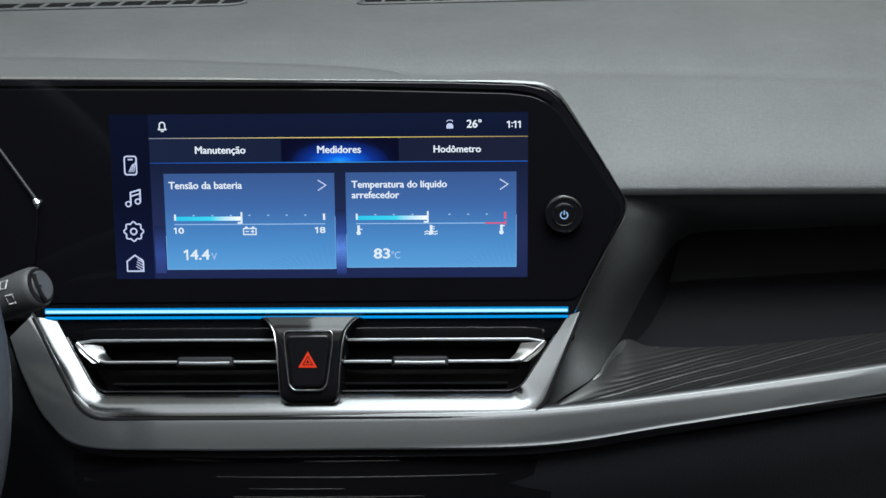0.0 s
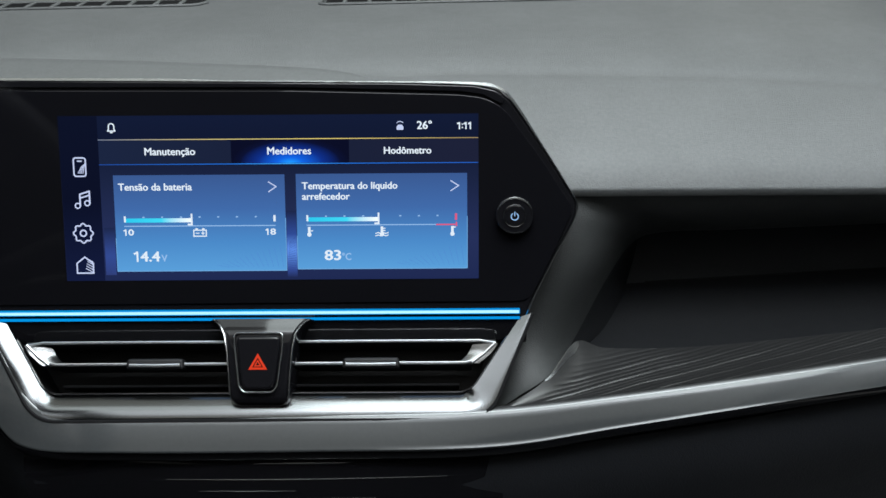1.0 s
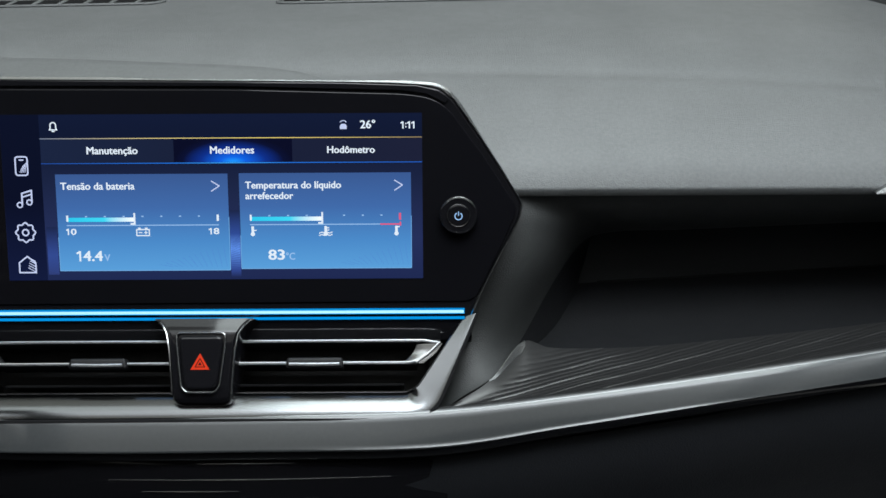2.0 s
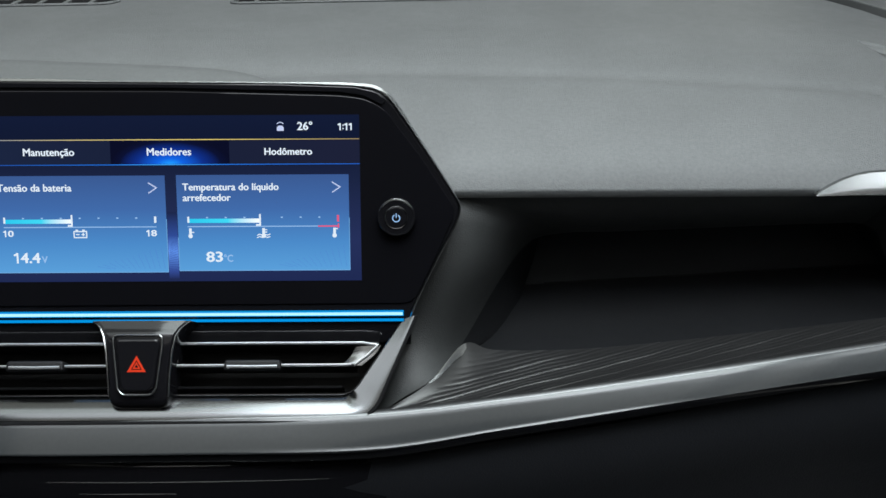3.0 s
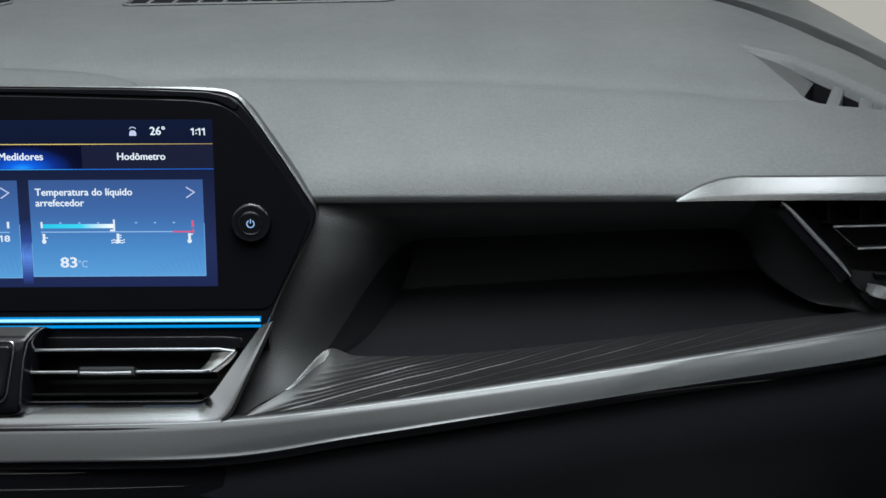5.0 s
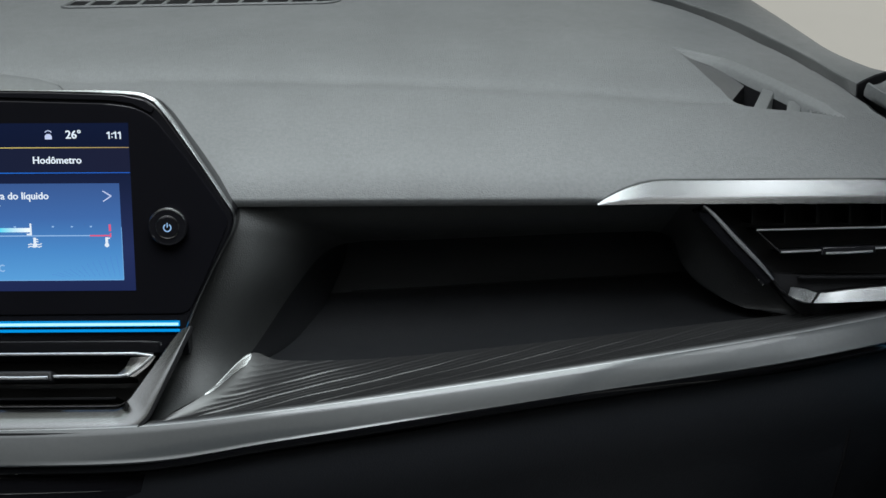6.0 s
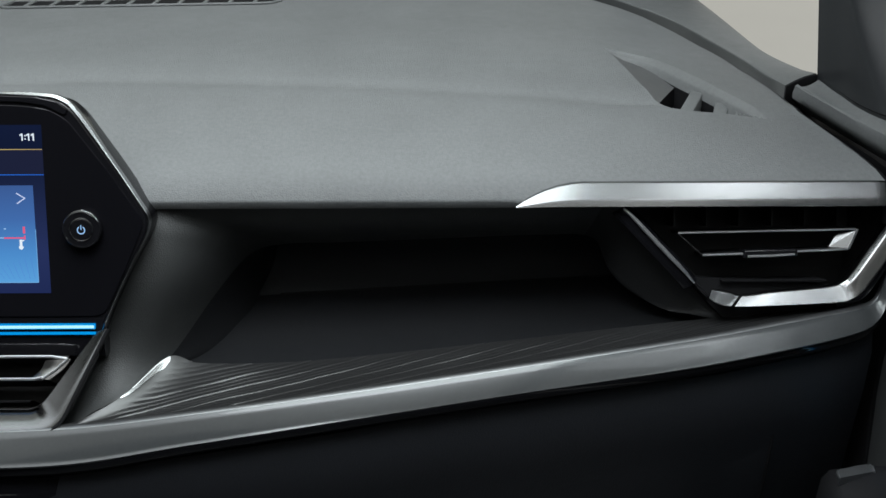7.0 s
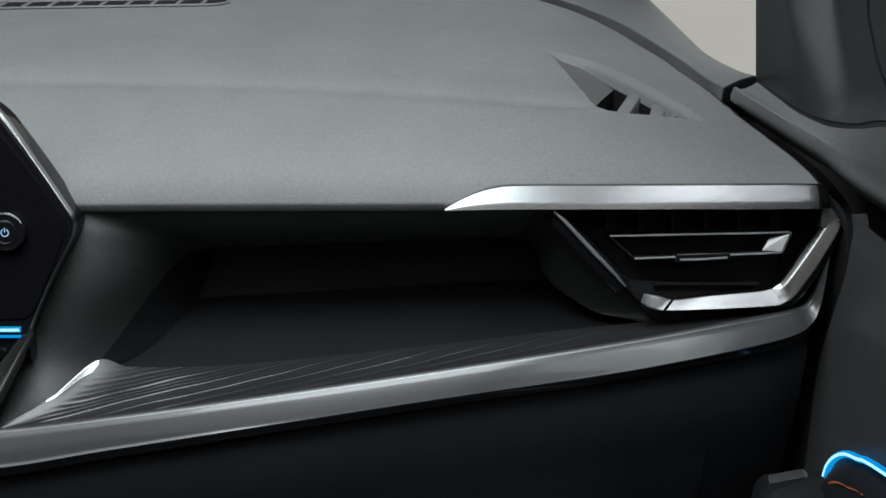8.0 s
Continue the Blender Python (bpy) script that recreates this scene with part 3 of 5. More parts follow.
def tray_point(x, v):
    """The decor between its front edge (v = 0) and its back edge (v = 1); its inner end turns up against the cheek."""
    f, k = front_at(x), back_at(x)
    k.y = max(k.y, f.y + 0.0004)
    up = 1 - blend(0.205, 0.250, x)
    reach = k.y - f.y
    p = f.lerp(k, v)
    p.z = f.z + (k.z - f.z) * v ** (1 + 0.7 * up) - reach * 0.05 * math.sin(math.pi * v)
    keep = blend(0.0, 0.05, v) * (1 - 0.6 * blend(0.6, 0.97, v)) * (1 - 0.9 * blend(0.25, 0.7, v) * up) * blend(0.004, 0.030, reach) * (1 - 0.5 * blend(0.42, 0.60, x))
    p.z += rib_height(p.x, p.y) * keep
    return p


decor = []
for x in np.linspace(0.1452, 0.648, 640):
    row = [tray_point(x, v) for v in np.linspace(0, 1, 100)]
    decor.append([row[0] + Vector((0, 0.0004, -0.005))] + row + [row[-1] + Vector((0, 0.0004, -0.005))])
part("decor_tray", grid(decor), RIBBED, TRAY, "dark decor with slanting wavy ribs")
# silver facet imitating the highlight on the turned-up end, widening towards the recess
facet = []
for u in np.linspace(0, 1, 24):
    x = 0.177 + 0.0245 * u
    reach = back_at(x).y - front_at(x).y
    w = (0.0008 + 0.0072 * u ** 0.9) * (1 - 0.5 * blend(0.88, 1.0, u)) / reach
    k = tray_point(x, 1.0)
    facet.append([k + Vector((-0.001, 0.002, -0.003)), k + Vector((0, 0.0003, 0.0004))] + [tray_point(x, 1 - w * t) + Vector((0, 0, 0.0004)) for t in (0.06, 0.3, 0.6, 0.97)] + [tray_point(x, 1 - w) + Vector((0, 0, -0.0006))])
part("tray_end_highlight", grid(facet), SILVER, TRAY, "silver facet on the turned-up tray end, standing in for its highlight")

# ---- lower dash: climate panel and glovebox ----
LOWER = thing("lower_dash", "black lower dashboard under the grey trim", "dashboard", kind="structure", at=(0.0, 0.0, 0.5))
rows = []
for x in np.linspace(-0.70, 0.655, 40):
    i = min(range(len(low_edge)), key=lambda q: abs(low_edge[q].x - x))
    b = low_edge[i]
    y, z = b.y + 0.010, b.z - 0.0085
    rows.append([Vector((x, y + 0.02, z)), Vector((x, y, z - 0.004)), Vector((x, y - 0.004, z - 0.02)), Vector((x, y, z - 0.05)), Vector((x, y + 0.012, z - 0.10)), Vector((x, y + 0.03, z - 0.18)), Vector((x, y + 0.08, 0.30)), Vector((x, 0.3, 0.05))])
part("lower_panel", grid(rows), DARK, LOWER, "black moulded lower panel")


# ---- centre display ----
DISPLAY = thing("infotainment_display", "wide black glass infotainment display, switched on with gauge page", "display", at=(0.0, 0.01, 0.70))
BEZEL = [(-205, 74.4), (-26, 72.2), (89, 70.7), (134, 69.0), (148, 66.2), (156.5, 58.5), (176, 30.0), (190.5, 7.0), (196.8, -3.5), (197.0, -10.5), (194.0, -19.0), (184, -37.2), (170.5, -64.3), (164.5, -79.0), (-205, -79.0)]
outer = round_corners(BEZEL, 5, 4)
part("housing", slab(S, outer, -26, -1.0, 2.0, 3), GLOSS, DISPLAY, "gloss black display housing")
inner = [(-204, 67.6), (20, 66.2), (124, 63.2), (140, 61.0), (151, 55.0), (174, 24), (193.2, -5.5), (193.4, -11), (183.5, -33.5), (167.5, -66.5), (-204, -67.5)]
part("glass", slab(S, round_corners(inner, 7, 5), -3, 0.0, 0.6, 2), GLASS_BLACK, DISPLAY, "black display cover glass")
rim_line = smooth_path([(x, s, 0) for x, s in [(-204, 74.0)] + BEZEL[1:14]], 6)
rim_rows = []
for i, p in enumerate(rim_line):
    d = (rim_line[min(i + 1, len(rim_line) - 1)] - rim_line[max(i - 1, 0)]).normalized()
    out = Vector((d.y, -d.x)) * -1
    # Extra width at the corner imitates the broad highlight on the bevel.
    wide = 0.45 + 1.0 * blend(-24, -32, p.x) + 1.1 * blend(80, 140, p.x) * blend(178, 156, p.x) - 0.25 * blend(185, 195, p.x) - 0.25 * blend(-8, -20, p.y)
    rim_rows.append([S(p.x - out.x * 0.6, p.y - out.y * 0.6, -0.6), S(p.x, p.y, 0.0), S(p.x + out.x * wide, p.y + out.y * wide, -wide), S(p.x + out.x * (wide + 0.1), p.y + out.y * (wide + 0.1), -6.0)])
part("rim", grid(rim_rows), RIMCHROME, DISPLAY, "thin chrome rim, wider over the driver's side and, as a highlight, at the corner")
part("top_band", slab(S, round_corners([(-204, 73.6), (-26, 71.4), (89, 69.9), (133, 68.2), (146, 65.2), (152, 60.5), (150, 57), (138, 63.0), (124, 65.0), (20, 68.0), (-204, 69.4)], 1.2, 2), -2, 0.4, 0.5, 2), GLOSS, DISPLAY)


def flat(points, n, bm=None):
    """A flat convex or ring-free piece of the display picture, at height n above the glass."""
    bm = bm or bmesh.new()
    lo = [bm.verts.new(S(x, s, n)) for x, s in points]
    hi = [bm.verts.new(S(x, s, n + 0.06)) for x, s in points]
    bm.faces.new(hi)
    bm.faces.new(list(reversed(lo)))
    for i in range(len(lo)):
        j = (i + 1) % len(lo)
        bm.faces.new((lo[i], lo[j], hi[j], hi[i]))
    return bm


def rect(x0, x1, s0, s1, n, bm=None):
    return flat([(x0, s0), (x1, s0), (x1, s1), (x0, s1)], n, bm)


def stroke(points, width, n, bm=None, closed=False):
    """A flat line of that width along 2D points."""
    bm = bm or bmesh.new()
    p = [Vector(q) for q in points]
    if closed:
        p.append(p[0])
    for a, b in zip(p, p[1:]):
        d = (b - a).normalized()
        q = Vector((-d.y, d.x)) * width / 2
        e = d * width * 0.35
        flat([tuple(v) for v in (a - q - e, b - q + e, b + q + e, a + q - e)], n, bm)
    return bm


def arc(cx, cs, r, a0=0, a1=360, steps=16):
    return [(cx + r * math.cos(radians(a0 + (a1 - a0) * k / steps)), cs + r * math.sin(radians(a0 + (a1 - a0) * k / steps))) for k in range(steps + 1)]


def lettering(words, x, s, width, n, mat, parent, align="left", bold=0.019, where=S, name="text", height=0.0):
    """Words in the built-in font, laid on a plane, that many mm wide."""
    cu = bpy.data.curves.new(name, "FONT")
    cu.body, cu.resolution_u = words, 3
    ob = bpy.data.objects.new(name, cu)
    scene.collection.objects.link(ob)
    me = bpy.data.meshes.new_from_object(ob.evaluated_get(bpy.context.evaluated_depsgraph_get()))
    bpy.data.objects.remove(ob)
    bm = bmesh.new()
    # a heavier weight: the letters laid over themselves with small shifts
    for dx, dy in ((0, 0), (1, 0), (-1, 0), (0, 0.6), (0, -0.6)):
        start = len(bm.verts)
        bm.from_mesh(me)
        bm.verts.ensure_lookup_table()
        for v in bm.verts[start:]:
            v.co += Vector((dx * bold * 1.5, dy * bold * 1.5, abs(dx) * 0.01 + dy * 0.01))
    bpy.data.meshes.remove(me)
    x0, x1 = min(v.co.x for v in bm.verts), max(v.co.x for v in bm.verts)
    y0, y1 = min(v.co.y for v in bm.verts), max(v.co.y for v in bm.verts)
    k = width / (x1 - x0)
    ky = height / (y1 - y0) if height else k
    shift = {"left": 0.0, "middle": -width / 2, "right": -width}[align]
    for v in bm.verts:
        v.co = where(x + shift + (v.co.x - x0) * k, s + (v.co.y - (y0 if height else 0.0)) * ky, n + v.co.z)
    return part(name, bm, mat, parent, "lit words: " + words if where is S else "", False)


def figure_one(x, s, high, parent, wide=0.85):
    """The figure 1 with a slanting flag and a foot as plain strokes."""
    return part("figure", stroke([(x - high * 0.27, s + high * 0.76), (x, s + high - wide / 2), (x, s + wide * 0.3)], wide, 0.36), WHITE_UI, parent, "lit figure 1", False)


screen = part("screen", rect(-123.5, 135.6, -51.6, 51.5, 0.05), glow_ramp("display_navy", [(0.0, srgb(28, 38, 76)), (0.25, srgb(34, 44, 84)), (0.6, srgb(24, 33, 62)), (0.85, srgb(14, 22, 46)), (1.0, srgb(15, 24, 50))]), DISPLAY, "lit navy blue display picture", False)
part("side_bar", rect(-123.4, -99.4, -51.5, 51.4, 0.15), glow_ramp("side_bar_navy", [(0.0, srgb(16, 24, 56)), (0.5, srgb(8, 13, 34)), (1.0, srgb(9, 15, 36))]), screen, "", False)
part("tab_strip", rect(-99.2, 135.5, 21.6, 36.6, 0.15), glow_ramp("tab_strip_navy", [(0.0, srgb(24, 34, 60)), (0.5, srgb(22, 29, 52)), (1.0, srgb(26, 30, 52))], "X"), screen, "", False)
part("active_tab", rect(-17.4, 55.6, 21.9, 36.2, 0.24), glow_ramp("active_tab_blue", [(0.0, srgb(30, 150, 250)), (0.22, srgb(14, 92, 215)), (0.55, srgb(12, 44, 130)), (0.85, srgb(8, 14, 46)), (1.0, srgb(7, 10, 34))], radial=(0.5, 0.5, 0.0)), screen, "bright blue active tab", False)
part("upper_rule", rect(-99.4, 135.5, 36.5, 37.0, 0.30), glow_ramp("yellow_rule", [(0.0, srgb(120, 130, 150)), (0.3, srgb(205, 186, 120)), (0.6, srgb(222, 200, 110)), (1.0, srgb(150, 130, 90))], "X"), screen, "", False)
part("lower_rule", rect(-99.4, 135.5, 21.2, 21.7, 0.30), glow_ramp("blue_rule", [(0.0, srgb(30, 70, 150)), (0.35, srgb(30, 110, 215)), (0.5, srgb(60, 165, 250)), (0.65, srgb(30, 110, 215)), (1.0, srgb(34, 92, 190))], "X"), screen, "", False)

CARD = glow_ramp("gauge_card_blue", [(0.0, srgb(84, 150, 206)), (0.3, srgb(70, 130, 190)), (0.65, srgb(60, 100, 160)), (1.0, srgb(54, 84, 138))])
CARD_EDGE = glow("gauge_card_edge", srgb(112, 170, 225))
CYAN = glow_ramp("gauge_bar_cyan", [(0.0, srgb(40, 190, 225)), (0.55, srgb(60, 205, 232)), (0.8, srgb(190, 225, 240)), (1.0, srgb(240, 246, 252))], "X")
PINK = glow("pink_limit_mark", srgb(222, 92, 130))
RAY = glow("pale_blue_hatching", srgb(78, 124, 205))
DIM_RAY = glow("dim_blue_lines", srgb(48, 72, 140))


def gauge_card(x0, x1, s0, s1, head_rows, bar_x, limit):
    card = part("gauge_card", rect(x0, x1, s0, s1, 0.24), CARD, screen, "blue gauge card", False)
    edge = rect(x0, x1, s0 - 0.25, s0 + 0.25, 0.30)
    rect(x1 - 0.2, x1 + 0.2, s0, s0 + (s1 - s0) * 0.55, 0.30, edge)
    rect(x0 - 0.2, x0 + 0.2, s0, s0 + (s1 - s0) * 0.35, 0.30, edge)
    part("card_edge", edge, CARD_EDGE, card, "", False)
    for words, x, s, wide in head_rows:
        lettering(words, x, s, wide, 0.36, WHITE_UI, card)
    cx = x1 - 7.7
    part("chevron", stroke([(cx - 2.4, 10.2), (cx + 2.4, 7.2), (cx - 2.4, 4.0)], 0.7, 0.36), ICON_UI, card, "", False)
    a, m, b = bar_x
    part("bar", rect(a, m, -14.8, -12.2, 0.36), CYAN, card, "cyan level bar", False)
    part("scale_line", rect(a - 0.6, b + 0.6, -17.4, -16.8, 0.36), PALE_UI, card, "", False)
    part("end_mark", rect(a - 0.6, a + 0.6, -14.6, -10.8, 0.42), WHITE_UI, card, "", False)
    part("level_mark", stroke([(m, -9.8), (m, -16.2), (m - 2.2, -16.2)], 1.1, 0.42), WHITE_UI, card, "", False)
    if not limit:
        part("end_mark", rect(b - 0.7, b + 0.7, -14.6, -10.6, 0.42), WHITE_UI, card, "", False)
    for k in range(1, 8):
        x = a + (b - a) * k / 8
        if abs(x - m) > 2:
            part("tick", rect(x - 0.65, x + 0.65, -11.9, -11.1, 0.42), PALE_UI, card, "", False)
    if limit:
        red = rect(b - 0.8, b + 0.6, -14.4, -10.2, 0.42)
        rect(b - 12.5, b + 0.6, -17.6, -16.7, 0.44, red)
        rect(b - 0.3, b + 0.6, -18.2, -15.6, 0.48, red)
        part("limit_mark", red, PINK, card, "pink hot-limit mark", False)
    hatch = bmesh.new()
    for k in range(12):
        t = k / 11
        stroke([(x1 - 36 + 34 * t, s0 + 2.2), (x1 - 44 + 40 * t, s0 + 2.2 + 12 * t + 1.5)], 0.14, 0.29, hatch)
    part("hatching", hatch, RAY, card, "", False)
    return card


left = gauge_card(-91.2, 15.2, -45.6, 14.8, [("Tensão da bateria", -88.4, 5.3, 46)], (-85.1, -43.4, 8.3), False)
figure_one(-84.9, -23.0, 4.0, left)
lettering("0", -83.4, -23.0, 3.6, 0.36, WHITE_UI, left, height=4.0)
figure_one(3.9, -23.0, 4.0, left)
lettering("8", 5.4, -23.0, 3.6, 0.36, WHITE_UI, left, height=4.0)
figure_one(-78.4, -39.6, 6.6, left, 1.15)
lettering("4.4", -76.6, -39.6, 12.4, 0.36, WHITE_UI, left, bold=0.02, height=6.6)
lettering("V", -63.4, -39.6, 3.8, 0.36, PALE_UI, left, height=4.4)
bat = stroke([(-42.4, -23.6), (-42.4, -19.8), (-34.6, -19.8), (-34.6, -23.6)], 0.7, 0.36, None, True)
rect(-41.4, -39.8, -19.4, -18.6, 0.36, bat)
rect(-37.2, -35.6, -19.4, -18.6, 0.36, bat)
stroke([(-41.0, -21.7), (-39.2, -21.7)], 0.6, 0.36, bat)
stroke([(-37.6, -21.7), (-35.8, -21.7)], 0.6, 0.36, bat)
stroke([(-36.7, -20.8), (-36.7, -22.6)], 0.6, 0.36, bat)
part("battery_symbol", bat, WHITE_UI, left, "", False)

right = gauge_card(22.2, 128.5, -44.8, 15.0, [("Temperatura do líquido", 25.8, 5.5, 59.5), ("arrefecedor", 25.8, -1.1, 29.8)], (28.8, 73.2, 121.6), True)
lettering("83", 39.0, -39.4, 10.4, 0.36, WHITE_UI, right, bold=0.02, height=6.6)
lettering("°C", 50.0, -39.4, 5.8, 0.36, PALE_UI, right, height=4.8)
for cx, kind in ((29.8, 0), (75.2, 1), (119.2, 2)):
    th = rect(cx - 0.8, cx + 0.8, -22.4, -18.2, 0.36)
    flat(arc(cx, -23.0, 1.4, steps=10)[:-1], 0.36, th)
    if kind == 0:
        rect(cx + 0.8, cx + 2.4, -21.0, -20.4, 0.36, th)
    if kind == 1:
        for k in (0, 1):
            stroke([(cx - 4.0, -22.6 - 1.5 * k), (cx - 2.4, -22.0 - 1.5 * k), (cx - 0.8, -22.6 - 1.5 * k), (cx + 0.8, -22.0 - 1.5 * k), (cx + 2.4, -22.6 - 1.5 * k), (cx + 4.0, -22.0 - 1.5 * k)], 0.6, 0.42, th)
        rect(cx + 0.8, cx + 2.2, -19.6, -19.0, 0.36, th)
        rect(cx + 0.8, cx + 2.2, -21.0, -20.4, 0.36, th)
    if kind == 2:
        rect(cx + 0.8, cx + 2.0, -19.2, -18.4, 0.36, th)
    part("thermometer_symbol", th, WHITE_UI, right, "", False)

for words, x, wide in (("Manutenção", -55.2, 31.5), ("Medidores", 18.6, 27.2), ("Hodômetro", 91.8, 29.4)):
    lettering(words, x, 27.2, wide, 0.36, WHITE_UI, screen, "middle")
lettering("26°", 97.6, 42.3, 9.4, 0.36, WHITE_UI, screen, bold=0.02)
for k in (123.9, 127.9, 130.6):
    figure_one(k, 42.0, 4.4, screen)
part("clock_dot", rect(125.3, 126.1, 42.6, 43.4, 0.36), WHITE_UI, screen, "", False)
part("clock_dot", rect(125.3, 126.1, 44.6, 45.4, 0.36), WHITE_UI, screen, "", False)

bell = stroke([(-93.0, 42.2), (-88.4, 42.2), (-89.0, 43.4), (-89.0, 45.0)] + arc(-90.7, 45.0, 1.7, 0, 180, 8) + [(-92.4, 43.4)], 0.75, 0.36, None, True)
rect(-91.6, -89.8, 40.9, 41.6, 0.36, bell)
part("bell_symbol", bell, WHITE_UI, screen, "", False)
car_sym = flat([(85.2, 41.8), (89.4, 41.8), (89.4, 43.8), (88.4, 45.0), (86.2, 45.0), (85.2, 43.8)], 0.36)
stroke(arc(87.3, 44.6, 2.4, 40, 140, 6), 0.5, 0.36, car_sym)
part("car_symbol", car_sym, ICON_UI, screen, "", False)

phone = stroke(round_corners([(-115.2, 14.4), (-107.8, 14.4), (-107.8, 25.8), (-115.2, 25.8)], 1.6, 3), 0.9, 0.36, None, True)
rect(-113.0, -110.0, 23.4, 24.2, 0.36, phone)
for k in range(4):
    stroke([(-112.6 + k * 1.0, 16.2), (-110.4 + k * 0.7, 20.4 + 0.6 * k)], 0.45, 0.36, phone)
part("phone_symbol", phone, ICON_UI, screen, "", False)
note = stroke([(-112.4, -4.0), (-112.4, 3.2), (-106.4, 5.0), (-106.4, -2.4)], 1.0, 0.36)
stroke([(-112.4, 0.8), (-106.4, 2.6)], 0.9, 0.36, note)
stroke(arc(-114.0, -4.0, 1.6, steps=10), 0.8, 0.36, note)
stroke(arc(-108.0, -2.4, 1.6, steps=10), 0.8, 0.36, note)
part("music_symbol", note, ICON_UI, screen, "", False)
gear = stroke([(-111.5 + (5.6 + 0.55 * math.cos(8 * a)) * math.cos(a), -21.3 + (5.6 + 0.55 * math.cos(8 * a)) * math.sin(a)) for a in np.linspace(0, 2 * math.pi, 64, endpoint=False)], 0.9, 0.36, None, True)
stroke(arc(-111.5, -21.3, 1.9, steps=14), 0.9, 0.36, gear)
part("gear_symbol", gear, ICON_UI, screen, "", False)
house = stroke([(-116.6, -46.6), (-116.6, -40.4), (-111.5, -36.4), (-106.4, -40.4), (-106.4, -46.6)], 0.9, 0.36, None, True)
for k in range(5):
    stroke([(-106.6, -46.2 + k * 1.7), (-111.0 + 0.4 * k, -43.6 + k * 1.45)], 0.5, 0.36, house)
part("house_symbol", house, ICON_UI, screen, "", False)
GAP_GLOW = glow_ramp("card_gap_blue", [(0.0, srgb(30, 40, 80)), (0.12, srgb(48, 70, 140)), (0.42, srgb(88, 136, 220)), (0.65, srgb(44, 70, 140)), (1.0, srgb(25, 34, 66))])
part("gap_glow", rect(15.6, 21.8, -50.0, -8.0, 0.12), GAP_GLOW, screen, "", False)
part("side_glow", rect(-98.6, -92.0, -48.0, -18.0, 0.12), glow_ramp("card_side_blue", [(0.0, srgb(44, 58, 112)), (0.4, srgb(48, 70, 138)), (1.0, srgb(26, 36, 70))]), screen, "", False)
# sloping light lines between and beside the cards
for k in range(14):
    t = k / 13
    part("light_line", stroke([(-98.4, -45.0 + 15 * t), (-92.4, -47.0 + 12 * t)], 0.16, 0.2), DIM_RAY, screen, "", False)
    part("light_line", stroke([(15.8 + 1.2 * t, -44.5 + 16 * t), (21.6, -46.0 + 22 * t)], 0.18, 0.2), DIM_RAY, screen, "", False)

# power knob on the glass
knob = part("power_knob", slab(S, arc(157.8, -11.4, 11.9, steps=40)[:-1], 0.0, 5.0, 1.6, 3), GLOSS, DISPLAY, "gloss black power knob")
part("knob_ring", tube([S(x, s, 4.6) for x, s in arc(157.8, -11.4, 10.9, steps=44)[:-1]], 0.0007, 8, closed=True), GLOSS, knob, "gloss black ring")
# Glint on the black ring, made as a tapering chrome arc.
part("knob_glint", tube([S(x, s, 4.8) for x, s in arc(157.8, -11.4, 11.0, 14, 168, 26)], [0.0002 + 0.0006 * math.sin(math.pi * k / 26.001) ** 0.5 for k in range(27)], 8), RIMCHROME, knob, "chrome arc imitating the glint on its upper edge")
part("knob_inner_ring", tube([S(x, s, 5.4) for x, s in arc(157.8, -11.4, 6.9, steps=32)[:-1]], 0.0003, 6, closed=True), DIMCHROME, knob, "thin dark inner ring")
part("knob_dish", slab(S, arc(157.8, -11.4, 6.6, steps=28)[:-1], 4.0, 5.3, 0.6, 2), GLOSS, knob)
sym = stroke(arc(157.8, -11.8, 2.2, 125, 415, 18), 0.65, 5.6)
rect(157.5, 158.1, -11.6, -8.8, 5.6, sym)
part("power_symbol", sym, PALE_UI, knob, "lit white power symbol", False)

# ambient light under the display: a wide and a narrow bar
BLUE_CORE = glow("ambient_light_core", srgb(176, 238, 255), 1.15)
BLUE_EDGE = glow("ambient_light_blue", srgb(0, 146, 226), 1.0)
light_bar = part("light_bar", slab(S, [(-170.5, -74.2), (161.5, -74.4), (161.5, -71.0), (-170.5, -70.8)], -2, 0.9, 0.6, 2), BLUE_EDGE, DISPLAY, "glowing blue ambient light bar")
part("light_core", slab(S, [(-170.0, -73.5), (161.0, -73.7), (161.0, -71.9), (-170.0, -71.7)], 0.5, 1.1), BLUE_CORE, light_bar, "whitish core", False)
part("lower_light_bar", slab(S, [(-170.5, -77.6), (161.5, -77.8), (161.5, -76.3), (-170.5, -76.1)], -2, 0.9, 0.4, 2), BLUE_EDGE, DISPLAY, "narrow glowing blue bar")

# ---- instrument cluster next to it ----
CLUSTER = thing("instrument_cluster", "black glass instrument cluster with a chrome edge, off", "display", at=(-0.3, 0.0, 0.70))
CL = [(-460, 68), (-218, 68), (-193, 31.6), (-170, -3.2), (-170.5, -9.0), (-174.5, -40.0), (-180, -66), (-460, -66)]
part("cluster_glass", slab(S, round_corners(CL, 4, 3), -4, 2.4, 1.0, 2), GLASS_BLACK, CLUSTER, "black glass")
part("cluster_edge", tube([S(x, s, 2.0) for x, s in [(-217, 67)] + CL[2:4] + [(-170.6, -5.0)]], [0.0014, 0.0016, 0.0018, 0.0008], 8), GLOSS, CLUSTER, "gloss black edge")
part("cluster_tip", tube([S(-173.5, 2.2, 2.2), S(-170.2, -2.8, 2.3), S(-170.5, -6.5, 2.2)], [0.0006, 0.0026, 0.0005], 8), CHROME, CLUSTER, "bright chrome tip")
